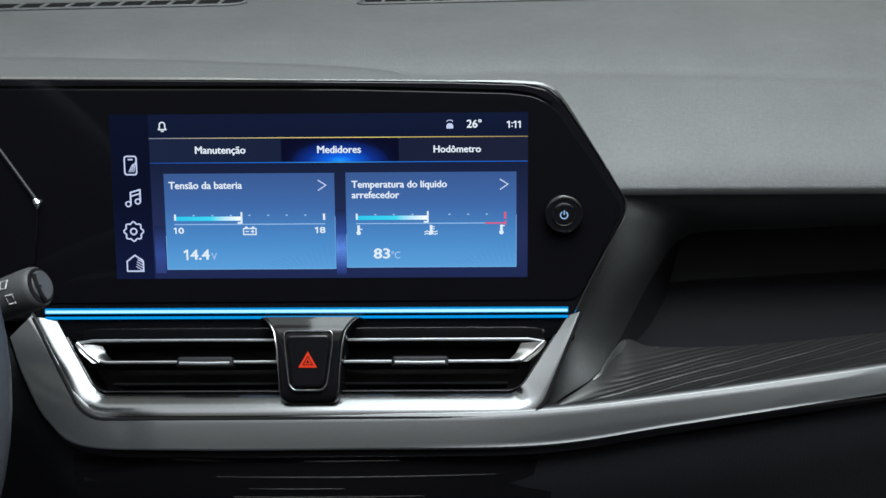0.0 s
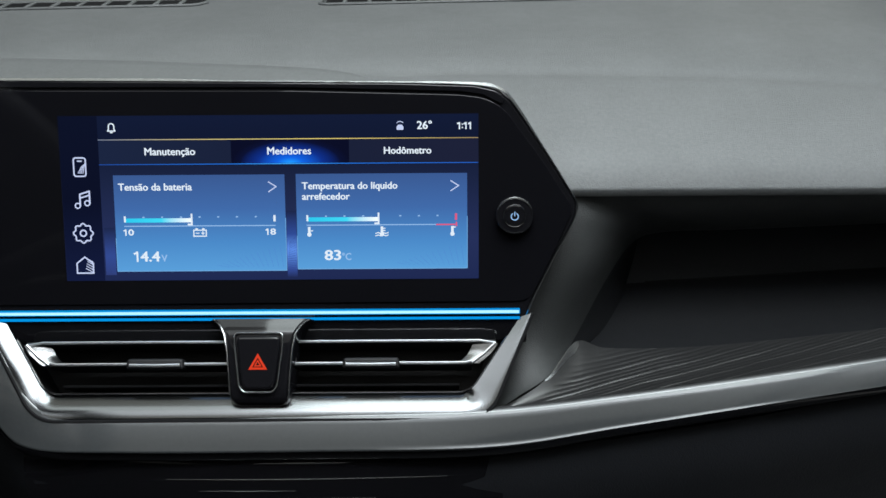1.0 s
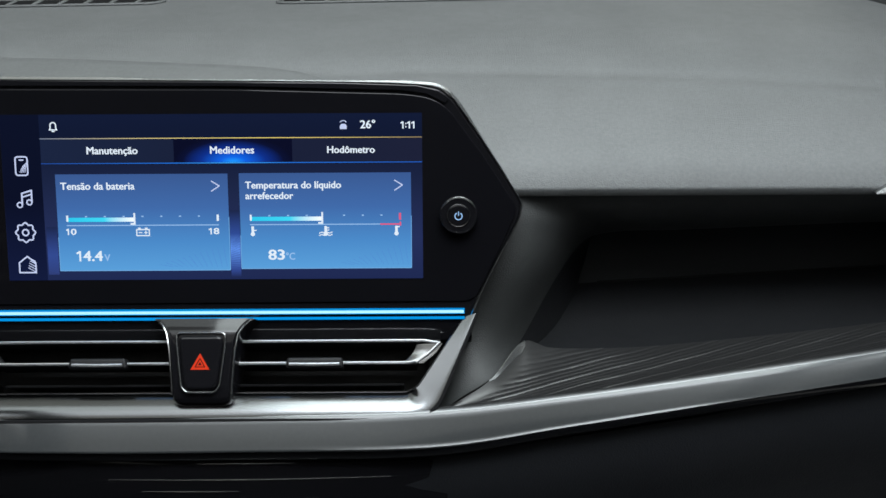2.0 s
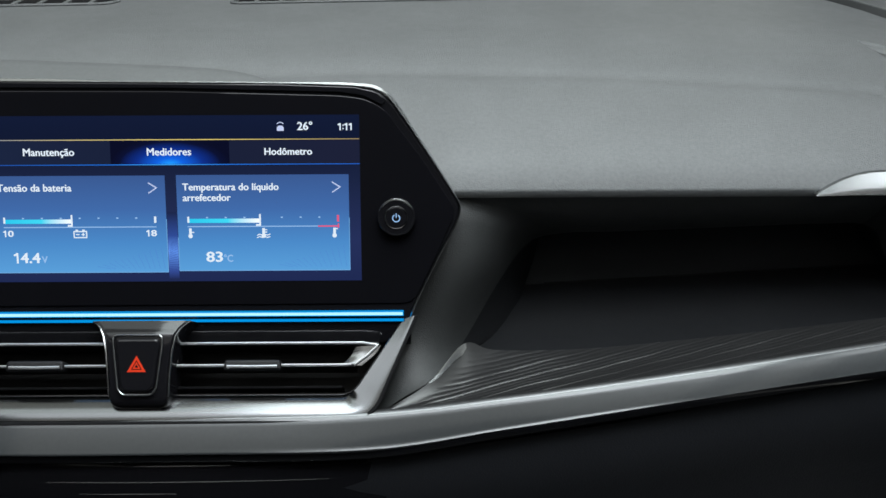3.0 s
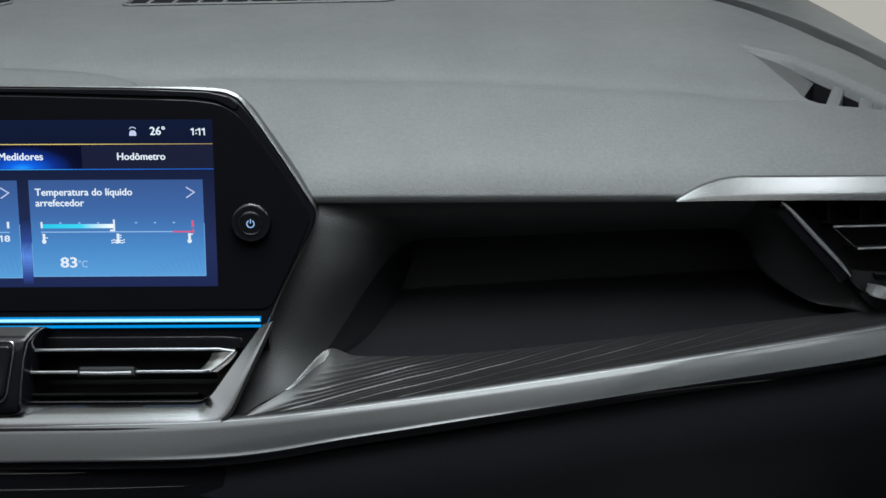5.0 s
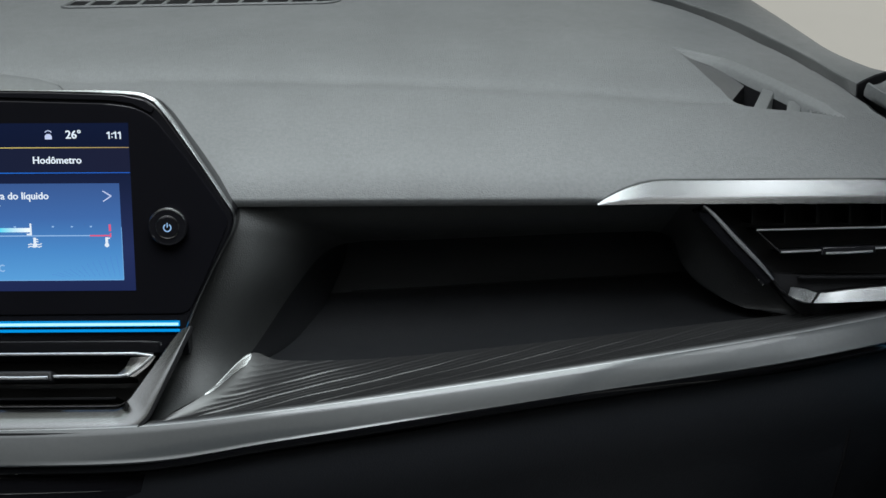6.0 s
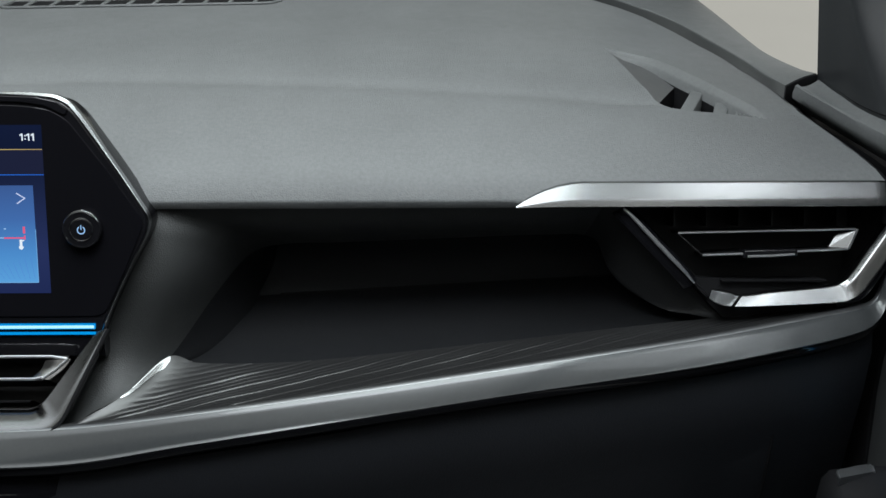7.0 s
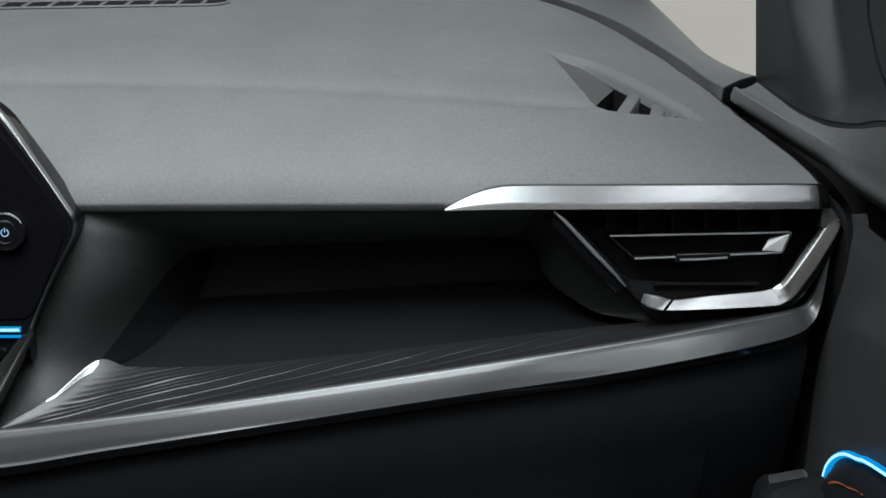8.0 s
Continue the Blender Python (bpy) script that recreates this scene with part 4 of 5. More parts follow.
part("cluster_side_edge", tube([S(x, s, 2.0) for x, s in CL[4:7]], 0.0005, 6), DIMCHROME, CLUSTER, "thin dark edge")


# ---- centre air vents ----
VENTS = thing("vent_surround", "satin silver and piano black surround of the centre vents", "trim", at=(0.0, -0.04, 0.63))


def bend(corners, radius, straight=10, steps=10):
    """An open 2D path with even corners, each leg and each corner cut into the same number of steps."""
    c = [Vector(p) for p in corners]
    out, start = [], c[0]
    for a, b, d in zip(c, c[1:], c[2:]):
        r = radius
        e0, e1 = b + (a - b).normalized() * r, b + (d - b).normalized() * r
        out += [start.lerp(e0, k / straight) for k in range(straight)]
        out += [(1 - t) ** 2 * e0 + 2 * t * (1 - t) * b + t * t * e1 for t in (k / steps for k in range(steps))]
        start = e1
    return out + [start.lerp(c[-1], k / straight) for k in range(straight + 1)]


ins = bend([(-164, -4.0), (-135.5, -50.3), (129.5, -50.3), (161.5, -3.0)], 8)
outs = bend([(-178, -3.0), (-140.5, -67.0), (141.5, -66.6), (169.5, -1.0)], 15)
rows = []
for i, (a, b) in enumerate(zip(ins, outs)):
    # along the bottom a level shelf at the opening rolls over to face the seats; the arms are plainer
    run = (ins[min(i + 1, len(ins) - 1)] - ins[max(i - 1, 0)]).normalized()
    w = 0.7 * blend(0.80, 0.99, abs(run.x))
    slope = 4.4 if a.x < 0 else 3.0
    plain = lambda t: -0.96 - 0.62 * slope + slope * min(t, 0.62) + 0.72 * math.sin(math.pi / 2 * max(0.0, (t - 0.62) / 0.34))
    rolled = lambda t: -8.4 + 8.2 * math.sin(math.pi / 2 * min(1.0, t * 1.15) ** 0.85)
    face = [V(*(a.lerp(b, t).xy), plain(t) * (1 - w) + rolled(t) * w) for t in (0.03, 0.08, 0.16, 0.25, 0.35, 0.45, 0.55, 0.65, 0.75, 0.84, 0.91, 0.96)]
    low_n = (-0.96 - 0.62 * slope) * (1 - w) - 8.4 * w
    rows.append([V(a.x, a.y, -14), V(a.x, a.y, low_n - 1), V(*(a.lerp(b, 0.01).xy), low_n - 0.3)] + face + [V(*(a.lerp(b, 0.99).xy), -0.5), V(b.x, b.y, -1.2), V(b.x, b.y, -8)])
part("silver_frame", grid(rows), FRAME, VENTS, "satin silver frame")
part("inner_liner", grid([[V(p.x, p.y, -9.0), V(p.x, p.y, -42)] for p in ins]), BLACK, VENTS, "black duct lining")
part("back_panel", slab(V, [(-172, 2), (-140, -54), (140, -54), (168, 2)], -46, -40), BLACK, VENTS, "black duct back", False)
part("upper_panel", thick([[V(x * 1.0, 2.5, -1.0), V(x, -3.0, -3.0), V(x, -12.0, -8.5), V(x, -16.0, -11.5), V(x, -17.0, -16)] for x in np.linspace(-170, 166, 22)], (0, 0.012, 0.002)), GLOSS, VENTS, "piano black panel above the vents")
part("frame_gap", tube([V(p.x, p.y - 0.6, -0.3) for p in outs], 0.0012, 6), RUBBER, VENTS, "black joint round the silver frame")
part("inner_lip", tube([V(p.x, p.y + 0.5, -5.0) for p in ins[3:-3]], 0.0004, 6), DIMCHROME, VENTS, "thin bright inner edge")


def air_vent(side):
    """One louvred outlet: two blades with chrome noses that meet in a silver end facet, a slider tab and a lower blade. side: -1 or 1."""
    x_in, x_out, x_low, x_face = (-22.5, -149.0, -134.0, -121.0) if side < 0 else (20.5, 146.0, 131.0, 119.0)
    v = thing("air_vent", "black louvred air vent with thin chrome blades", "air vent", group="centre vents", at=tuple(V((x_in + x_out) / 2, -40, -20)))
    for name, s, xo in (("upper_blade", -18.4, x_out), ("lower_blade", -32.2, x_low)):
        rows = [[V(x, s + h, n) for h, n in ((0.9, -30), (1.2, -6), (0.8, -2.2), (-0.8, -2.2), (-1.2, -6), (-0.9, -30))] for x in (x_in, xo)]
        blade = part(name, grid(rows, closed=True), BLACK, v, "", True)
        nose = [V(x_in, s + 0.2, -1.6), V(x_in + (xo - x_in) * 0.5, s + 0.25, -1.6), V(x_in + (xo - x_in) * (0.92 if name == "upper_blade" else 0.96), s + 0.2, -1.6), V(xo, s - (1.4 if name == "upper_blade" else -1.2), -1.8)]
        part("chrome_nose", tube(nose, 0.00095, 8), CHROME, blade, "thin chrome nose")
    # silver end facet between the two blades
    m = lambda x: x if side < 0 else -x - 3.0
    outer_arc = smooth_path([(m(-150.4), -19.8, -2.0), (m(-146.5), -25.5, -2.0), (m(-138.5), -32.4, -2.0)], 6)
    sunk = -7 if side < 0 else -3.6
    inner_arc = smooth_path([(m(-134.5), -20.4, sunk), (m(-131.5), -26, sunk - 1), (m(-126.0), -31.6, sunk)], 6)
    part("end_facet", thick([[V(*a.lerp(b, k)[:2], a.lerp(b, k)[2] + 1.0 * math.sin(math.pi * k)) for a, b in zip(outer_arc, inner_arc)] for k in (0.0, 0.25, 0.5, 0.75, 1.0)], (0, 0.002, -0.001)), SILVER, v, "bright silver end facet")
    part("end_nose", tube([V(x_out, -19.4, -1.6), V(x_out + (x_low - x_out) * 0.5, -26.5, -1.6), V(x_low, -32.0, -1.6)], 0.0009, 8), CHROME, v)
    part("inner_post", tube([V(x_in, -17.5, -2.6), V(x_in, -33, -2.6)], 0.0007, 6), DIMCHROME, v)
    x0, x1 = (-85.0, -48.6) if side < 0 else (49.8, 86.0)
    tab = part("slider_tab", slab(V, round_corners([(x0, -35.6), (x1, -35.6), (x1 - 0.8, -28.8), (x0 + 0.8, -28.8)], 1.8, 3), -8, 2.2, 1.6, 3), BLACK, v, "black slider tab")
    part("tab_edge", tube([V(x0 + 2.5, -33.2, 2.4), V((x0 + x1) / 2, -33.5, 2.8), V(x1 - 2.5, -33.2, 2.4)], 0.0011, 8), CHROME, tab, "chrome edge")
    lower = [[V(x, -45 + h, n) for h, n in ((0.7, -30), (0.9, -9), (0.3, -6.5), (-0.6, -7), (-0.9, -30))] for x in (x_in, x_low - side * 8)]
    part("bottom_blade", grid(lower, closed=True), BLACK, v)
    return v


air_vent(-1)
air_vent(1)

# ---- hazard switch ----
HAZARD = thing("hazard_switch", "piano black pod with a red triangle hazard button", "switch", at=tuple(V(0, -34, 5)))
rows = []
for s, half, n in ((-4.6, 31.0, -3.0), (-4.8, 30.4, 6.0), (-5.3, 29.4, 8.2), (-6.4, 27.9, 8.7), (-8.4, 25.9, 9.5), (-10.4, 24.3, 10.3), (-12.4, 23.2, 11.1), (-13.0, 22.8, 11.5), (-14.8, 21.8, 11.9), (-19, 20.6, 11.9), (-25, 19.8, 11.1), (-36, 18.6, 9.4), (-48, 18.0, 7.0), (-53, 17.5, 5.6), (-55.5, 16.9, 4.4), (-57.4, 15.4, 2.4), (-58.6, 12.6, -2.0)):
    rows.append([V(-0.6 + half * u, s, n + d) for u, d in ((-1.15, -22), (-1.06, -5), (-1.0, -1.8), (-0.95, -0.3), (-0.86, 0.2), (0.86, 0.2), (0.95, -0.3), (1.0, -1.8), (1.06, -5), (1.15, -22))])
part("pod", grid(rows), GLOSS, HAZARD, "gloss black pod with flared flanks")
for side in (-1, 1):
    part("pod_edge", tube([V(-0.6 + side * (h + 0.4), s, n) for s, h, n in ((-5.2, 29.8, 6.0), (-6.4, 27.9, 6.8), (-9.6, 24.8, 8.2), (-15, 21.8, 10.2), (-25, 19.8, 9.4), (-40, 18.5, 6.8), (-52, 17.8, 4.2))], 0.0006, 6), RIMCHROME, HAZARD, "thin smoked chrome edge")
HZ = plane_frame(V(0, -32, 10.1), V(0, -14, 12.6) - V(0, -50, 7.0))
BUTTON = [(-14.4, 15.4), (12.8, 15.4), (12.3, 8), (9.4, -14.5), (6.8, -17.6), (-8.6, -17.6), (-11.2, -14.5), (-13.9, 8)]
part("button", slab(HZ, round_corners(BUTTON, 4.0, 6), -4, 2.2, 2.0, 5), GLOSS, HAZARD, "gloss black push button")
part("button_ring", tube([HZ(p.x, p.y, 0.9) for p in round_corners([(-16.0, 17.2), (14.4, 17.2), (13.9, 9), (10.8, -15.6), (8.0, -19.2), (-9.8, -19.2), (-12.6, -15.6), (-15.5, 9)], 3.4, 5)], 0.0006, 8, closed=True), RIMCHROME, HAZARD, "thin smoked chrome ring")


def ring_triangle(r_out, r_in, cx, cs, n):
    bm = bmesh.new()
    tri = lambda r: [(cx + r * math.cos(radians(a)), cs + r * math.sin(radians(a))) for a in (90, 210, 330)]
    o, i = [[bm.verts.new(HZ(x, s, n)) for x, s in tri(r)] for r in (r_out, r_in)]
    for k in range(3):
        bm.faces.new((o[k], o[(k + 1) % 3], i[(k + 1) % 3], i[k]))
    return bm


part("triangle", ring_triangle(6.7, 3.9, -0.9, -1.9, 2.4), RED, HAZARD, "red lit warning triangle", False)
part("inner_triangle", ring_triangle(2.9, 1.3, -0.9, -1.9, 2.4), RED, HAZARD, "", False)

# ---- defroster grilles at the foot of the windscreen ----


def defroster(x0, x1):
    g = thing("defroster_grille", "long narrow slotted defroster grille in the dash top", "grille", group="defroster grilles", at=((x0 + x1) / 2, 0.34, 0.82))
    near, deep = lambda x: (0.306 if x0 > 0 else 0.315) + 0.08 * x, 0.027
    z = lambda x, y: top_z(x, y) + 0.0009
    # No hole: a black sheet on the dash top imitates the slot's darkness.
    dark_sheet = [[Vector((x, near(x) + deep * v, z(x, near(x) + deep * v) + 0.0003)) for x in np.linspace(x0 + 0.005, x1 - 0.005, 12)] for v in (0.09, 0.5, 1.0)]
    part("slot", thick(dark_sheet, (0, 0, -0.012)), RUBBER, g, "black sheet standing in for the dark of the open slot")
    count = max(4, round((x1 - x0) / 0.0205))
    for k in range(1, count):
        x = x0 + (x1 - x0) * k / count
        y = near(x)
        part("rib", box((x - 0.0017, y, z(x, y) - 0.004), (x + 0.0017, y + deep, z(x, y + deep) + 0.0012), 0.0007, 1), HOOD, g)
    ring = [(x0, 0.004), (x0 + 0.003, 0.001), (x0 + 0.007, 0.0), (x1 - 0.014, 0.0), (x1 - 0.006, 0.003), (x1, 0.012), (x1 - 0.004, deep), (x0 + 0.004, deep)]
    part("grille_frame", tube([Vector((x, near(x) + v, z(x, near(x) + v) + 0.0001)) for x, v in ring], 0.0014, 6, closed=True), HOOD, g)
    return g


defroster(0.008, 0.240)
defroster(-0.325, -0.090)

# ---- side demister outlet in the dash top ----
DEM = thing("demister_vent", "leaf-shaped side demister outlet sunk in the dash top", "air vent", at=(0.55, 0.11, 0.785))


def sunk(x, y, d):
    """A point that far below the dash top."""
    z = top_z(x, y) if y >= 0.09 else low_top_z(x, y) - top_drop(x, y) * blend(0.760, 0.79, low_top_z(x, y))
    return Vector((x, y, z - d))


far_run = smooth_path([(x, y, 0) for x, y in LEAF_FAR], 5)
near_run = smooth_path([(x, y, 0) for x, y in LEAF_NEAR], 4)
far_rows = []
for i, p in enumerate(far_run):
    u = i / (len(far_run) - 1)
    wide = 0.0085 * math.sin(math.pi * min(1.0, 0.05 + u * 0.93)) ** 0.6
    deep = 0.0075 * blend(0.0, 0.45, u) * (1 - 0.6 * blend(0.75, 1.0, u))
    inward = lambda k, d: sunk(p.x - 0.72 * wide * k, p.y - 0.69 * wide * k, d)
    far_rows.append([sunk(p.x, p.y, -0.0002), inward(0.10, -0.0004), inward(0.22, 0.0002), inward(0.36, 0.0012), inward(0.62, 0.0014 + deep * 0.15), inward(0.78, 0.0016 + deep * 0.4), inward(1.0, 0.002 + deep)])
part("far_wall", grid(far_rows), HOOD, DEM, "grey moulded far wall with a rounded lip")
part("far_lining", grid([[r[-1], r[-1] + Vector((0, 0, -0.03))] for r in far_rows]), RUBBER, DEM, "black duct lining")
part("near_wall", grid([[sunk(p.x, p.y, 0.0), sunk(p.x + 0.0006, p.y + 0.0008, 0.0006), sunk(p.x + 0.0009, p.y + 0.0012, 0.0020)] for p in near_run]), HOOD, DEM, "grey near edge")
part("near_lining", grid([[sunk(p.x + 0.0009, p.y + 0.0012, 0.0020), sunk(p.x + 0.0010, p.y + 0.0014, 0.034)] for p in near_run]), RUBBER, DEM, "black duct lining")
ramp_rows = []
for u in np.linspace(0, 1, 12):
    n0 = Vector((0.5000, 0.1842)).lerp(Vector((0.5240, 0.1040)), u)
    f0 = Vector((0.5002, 0.1845)).lerp(Vector((0.5300, 0.1700)), min(1.0, u * 1.6)).lerp(Vector((0.5490, 0.1490)), max(0.0, u - 0.4) / 0.6)
    ramp_rows.append([sunk(*n0.lerp(f0, k), 0.0004 + 0.0105 * u ** 0.8 * (0.75 + 0.25 * k)) for k in (0.0, 0.25, 0.5, 0.75, 1.0)])
# Darker than the walls around it to stand for the ramp's shade.
part("ramp", grid(ramp_rows), RAMP_SHADED, DEM, "grey ramp sloping down into the outlet, darkened for shade")
part("ramp_lining", grid([[p, p + Vector((0.001, 0, -0.03))] for p in ramp_rows[-1]]), RUBBER, DEM, "black duct lining")
part("duct", grid([[sunk(0.500, 0.190, 0.034), sunk(0.527, 0.095, 0.034)], [sunk(0.55, 0.160, 0.034), sunk(0.55, 0.089, 0.034)], [sunk(0.594, 0.0925, 0.034), sunk(0.594, 0.081, 0.034)]]), RUBBER, DEM, "dark duct below the fins", False)
for corners in (((0.5520, 0.1232), (0.5600, 0.1214), (0.5455, 0.0920), (0.5365, 0.0925)), ((0.5648, 0.1057), (0.5755, 0.1072), (0.5678, 0.0880), (0.5592, 0.0890)), ((0.5785, 0.1036), (0.5900, 0.0895), (0.5880, 0.0840), (0.5745, 0.0860))):
    fin = bmesh.new()
    tops = [fin.verts.new(sunk(x, y, 0.0045 + (0.0012 if k in (1, 2) else 0.0))) for k, (x, y) in enumerate(corners)]
    feet = [fin.verts.new(sunk(x, y, 0.024)) for x, y in corners]
    fin.faces.new(tops)
    for k in range(4):
        fin.faces.new((tops[k], tops[(k + 1) % 4], feet[(k + 1) % 4], feet[k]))
    bmesh.ops.bevel(fin, geom=[e for e in fin.edges if all(v in tops for v in e.verts)], offset=0.0008, segments=2, profile=0.5, affect="EDGES")
    part("fin", fin, HOOD, DEM)
# small teeth along the narrow end
for k in range(6):
    x = 0.5770 + 0.0033 * k
    y = float(np.interp(x, [p[0] for p in LEAF_NEAR], [p[1] for p in LEAF_NEAR]))
    part("tooth", box(tuple(sunk(x - 0.0009, y + 0.0008, 0.0040)), tuple(sunk(x + 0.0009, y + 0.0040 - 0.0003 * k, 0.0005)), 0.0003, 1), HOOD, DEM)

# ---- outer vent at the passenger's end ----
OV = thing("side_air_vent", "angular black side air vent with chrome blades and silver frame", "air vent", at=(0.57, 0.02, 0.70))
W = plane_frame((0.57, 0.016, 0.715), (0, 0.30, 0.954))

part("vent_body", slab(W, [(-78, 31), (90, 31), (92, 24), (66, -30), (56, -36), (-8, -36), (-20, -30)], -46, -34), BLACK, OV, "black duct back", False)
part("lower_filler", slab(W, [(-36, -17), (66, -24), (66, -50), (-4, -50), (-19, -37)], -24, -12), RUBBER, OV, "black filler below the outlet", False)
part("upper_shroud", slab(W, [(-76, 32), (90, 32), (88, 28.5), (-70, 28.5)], -40, -6, 1.0, 2), GLOSS, OV, "gloss black upper shroud")
part("inner_wall", thick([[W(-78, 31, -2), W(-22, -30, -8)], [W(-70, 31, -34), W(-14, -30, -34)]], (-0.002, 0, 0)), BLACK, OV, "", False)
for s, x0, x1, s1, n in ((11.4, -43, 71, 13.4, -4.0), (-3.0, -27, 66, 0.6, -4.0)):
    blade = part("blade", grid([[W(x, q + h, n + d) for h, d in ((0.7, -26), (1.0, -3), (0.6, 0), (-0.6, 0), (-1.0, -3), (-0.7, -26))] for x, q in ((x0, s), (x1, s1))], closed=True), BLACK, OV)
    part("chrome_nose", tube([W(x0, s, n + 0.4), W((x0 + x1) / 2, (s + s1) / 2, n + 0.4), W(x1, s1, n + 0.4)], 0.0008, 8), CHROME, blade, "thin chrome nose")
part("end_facet", thick([[W(72, 13.0, -3.4), W(66.5, 1.2, -3.4)], [W(62, 12.6, -9), W(55.5, 1.6, -9)]], (0, 0.002, 0)), SILVER, OV, "bright silver end facet", False)
part("end_nose", tube([W(72, 13.4, -3.2), W(66.5, 0.8, -3.2)], 0.0007, 6), CHROME, OV)
part("slant_edge", tube([W(-43, 11.2, -3.8), W(-27, -3.0, -3.8)], 0.0005, 6), DIMCHROME, OV)
tab = part("slider_tab", slab(W, round_corners([(-2, -5.2), (33.5, -4.0), (33, 1.2), (-1, 0.4)], 1.4, 3), -12, -0.6, 1.2, 3), GLOSS, OV, "gloss black slider tab")
part("tab_edge", tube([W(1, -3.6, -0.6), W(15, -3.3, -0.3), W(31, -2.4, -0.6)], 0.0008, 8), CHROME, tab, "chrome edge")
part("bottom_blade", grid([[W(x, -20 + h, n) for h, n in ((0.7, -30), (0.9, -9), (0.3, -6.5), (-0.6, -7), (-0.9, -30))] for x in (-14, 54)], closed=True), RUBBER, OV)
for k in range(6):
    x = -44 + 21 * k
    part("vane", slab(W, [(x - 0.7, 15), (x + 0.7, 15), (x + 0.7, 29), (x - 0.7, 29)], -32, -9), BLACK, OV, "", False)
strip = [W(*p) for p in ((-79.5, 27.5, 3.0), (-74, 22.5, 4.0), (-58.5, 6.0, 3.6), (-42, -11, 3.0), (-34, -20, 1.0))]
part("inner_strip", tube([p + Vector((0.0, -0.003, 0.001)) for p in smooth_path(strip, 5)], [0.0006 + 0.0009 * math.sin(math.pi * k / 20) for k in range(21)], 8), CHROME, OV, "thin dark chrome strip")
part("strip_bed", thick([[p + Vector((-0.006, -0.001, -0.004)), p + Vector((-0.003, -0.0022, -0.002)), p + Vector((0.001, -0.0014, 0.0004)), p + Vector((0.003, 0.003, 0.001))] for p in smooth_path(strip, 5)], (0.0, 0.004, 0.0)), GLOSS, OV, "gloss black slanting side")
# silver hook-shaped frame under and beside the vent
hook_in = [(-21.9, -24.1), (-12.0, -25.8), (-2.3, -28.2), (17.4, -26.0), (53.0, -22.8), (61.9, -19.7), (66.5, -15.1), (77.6, 0.6), (88.7, 16.9), (91.0, 22.0)]
hook_out = [(-25.1, -29.9), (-18.7, -33.5), (-9.0, -35.3), (17.0, -34.9), (56.0, -33.2), (66.0, -30.8), (72.5, -26.0), (86.5, -7.5), (100.0, 15.5), (101.5, 22.0)]
a, b = [smooth_path([(x, s, 0) for x, s in p], 7) for p in (hook_in, hook_out)]
rows = []
for i, (p, q) in enumerate(zip(a, b)):
    # the lower arm leans back as one face, the upright arm has a narrow bright bevel and a flat face
    w = blend(33, 44, i)
    depth = lambda t: (1.6 + 4.9 * t) * (1 - w) + (1.2 + 2.5 * min(1.0, t / 0.26) + 1.9 * t) * w
    rows.append([W(p.x, p.y, -8), W(p.x, p.y, 1.0)] + [W(*p.lerp(q, t).xy, depth(t)) for t in (0.04, 0.14, 0.25, 0.29, 0.5, 0.75, 0.93)] + [W(q.x, q.y, depth(1.0) - 1.0), W(q.x, q.y, -6)])
part("silver_hook", grid(rows[14:]), SILVER, OV, "satin silver lower frame")
part("hook_tile", grid(rows[:14]), SILVER, OV, "short satin silver end tile")
part("hook_cap", slab(W, round_corners([(88.2, 16.2), (100.2, 15.0), (101.2, 19.0), (96.0, 28.5), (89.0, 31.0)], 2.0, 3), -6, 4.2, 1.2, 3), SATIN, OV, "dark satin upper end of the frame")
# Black strip that imitates the dark gap between silver frame and grey nose.
gap_out = [(58, -36.8), (69, -34.6), (77, -29), (91, -9), (103.5, 15.5), (104.5, 22)]
c, d = [smooth_path([(x, s, 0) for x, s in p], 7) for p in (hook_out[4:], gap_out)]
part("hook_gap", grid([[W(p.x, p.y, 4.0), W(*p.lerp(q, 0.08).xy, 4.2), W(*p.lerp(q, 0.5).xy, 3.4), W(*p.lerp(q, 0.92).xy, 1.8), W(q.x, q.y, 0.6), W(q.x, q.y, -14)] for p, q in zip(c, d)]), GLOSS, OV, "gloss black strip standing in for the dark gap")

# silver blade above the vent, let into the front edge of the dash top
BAR = thing("dash_trim_blade", "tapering satin silver trim blade above the side vent", "trim", at=(0.54, 0.02, 0.75))
rows = []
for x in [0.4225, 0.424, 0.4265, 0.430, 0.435, 0.441, 0.449, 0.458, 0.466, 0.475] + list(np.linspace(0.50, 0.64, 10)) + [0.648, 0.6535, 0.657, 0.6595, 0.661]:
    hi = 0.7462 + 0.0130 * (1 - max(0.0, (0.466 - x) / 0.044) ** 2) - 0.004 * max(0.0, (x - 0.653) / 0.009) ** 2
    lo = 0.7456
    y = 0.0122 + 0.004 * blend(0.6535, 0.661, x)
    fold = lo + (hi - lo) * 0.34
    face_y = lambda z: y + 0.55 * min(z - lo, fold - lo) + 0.84 * max(0.0, z - fold)
    rows.append([Vector((x, y + 0.016, lo + 0.001)), Vector((x, face_y(lo) + 0.001, lo))] + [Vector((x, face_y(lo + (hi - lo) * t), lo + (hi - lo) * t)) for t in (0.05, 0.2, 0.32, 0.36, 0.55, 0.8, 0.95)] + [Vector((x, face_y(hi) + 0.002, hi - 0.0003)), Vector((x, face_y(hi) + 0.012, hi - 0.003))])
part("blade_face", grid(rows), SILVER, BAR, "satin silver face")
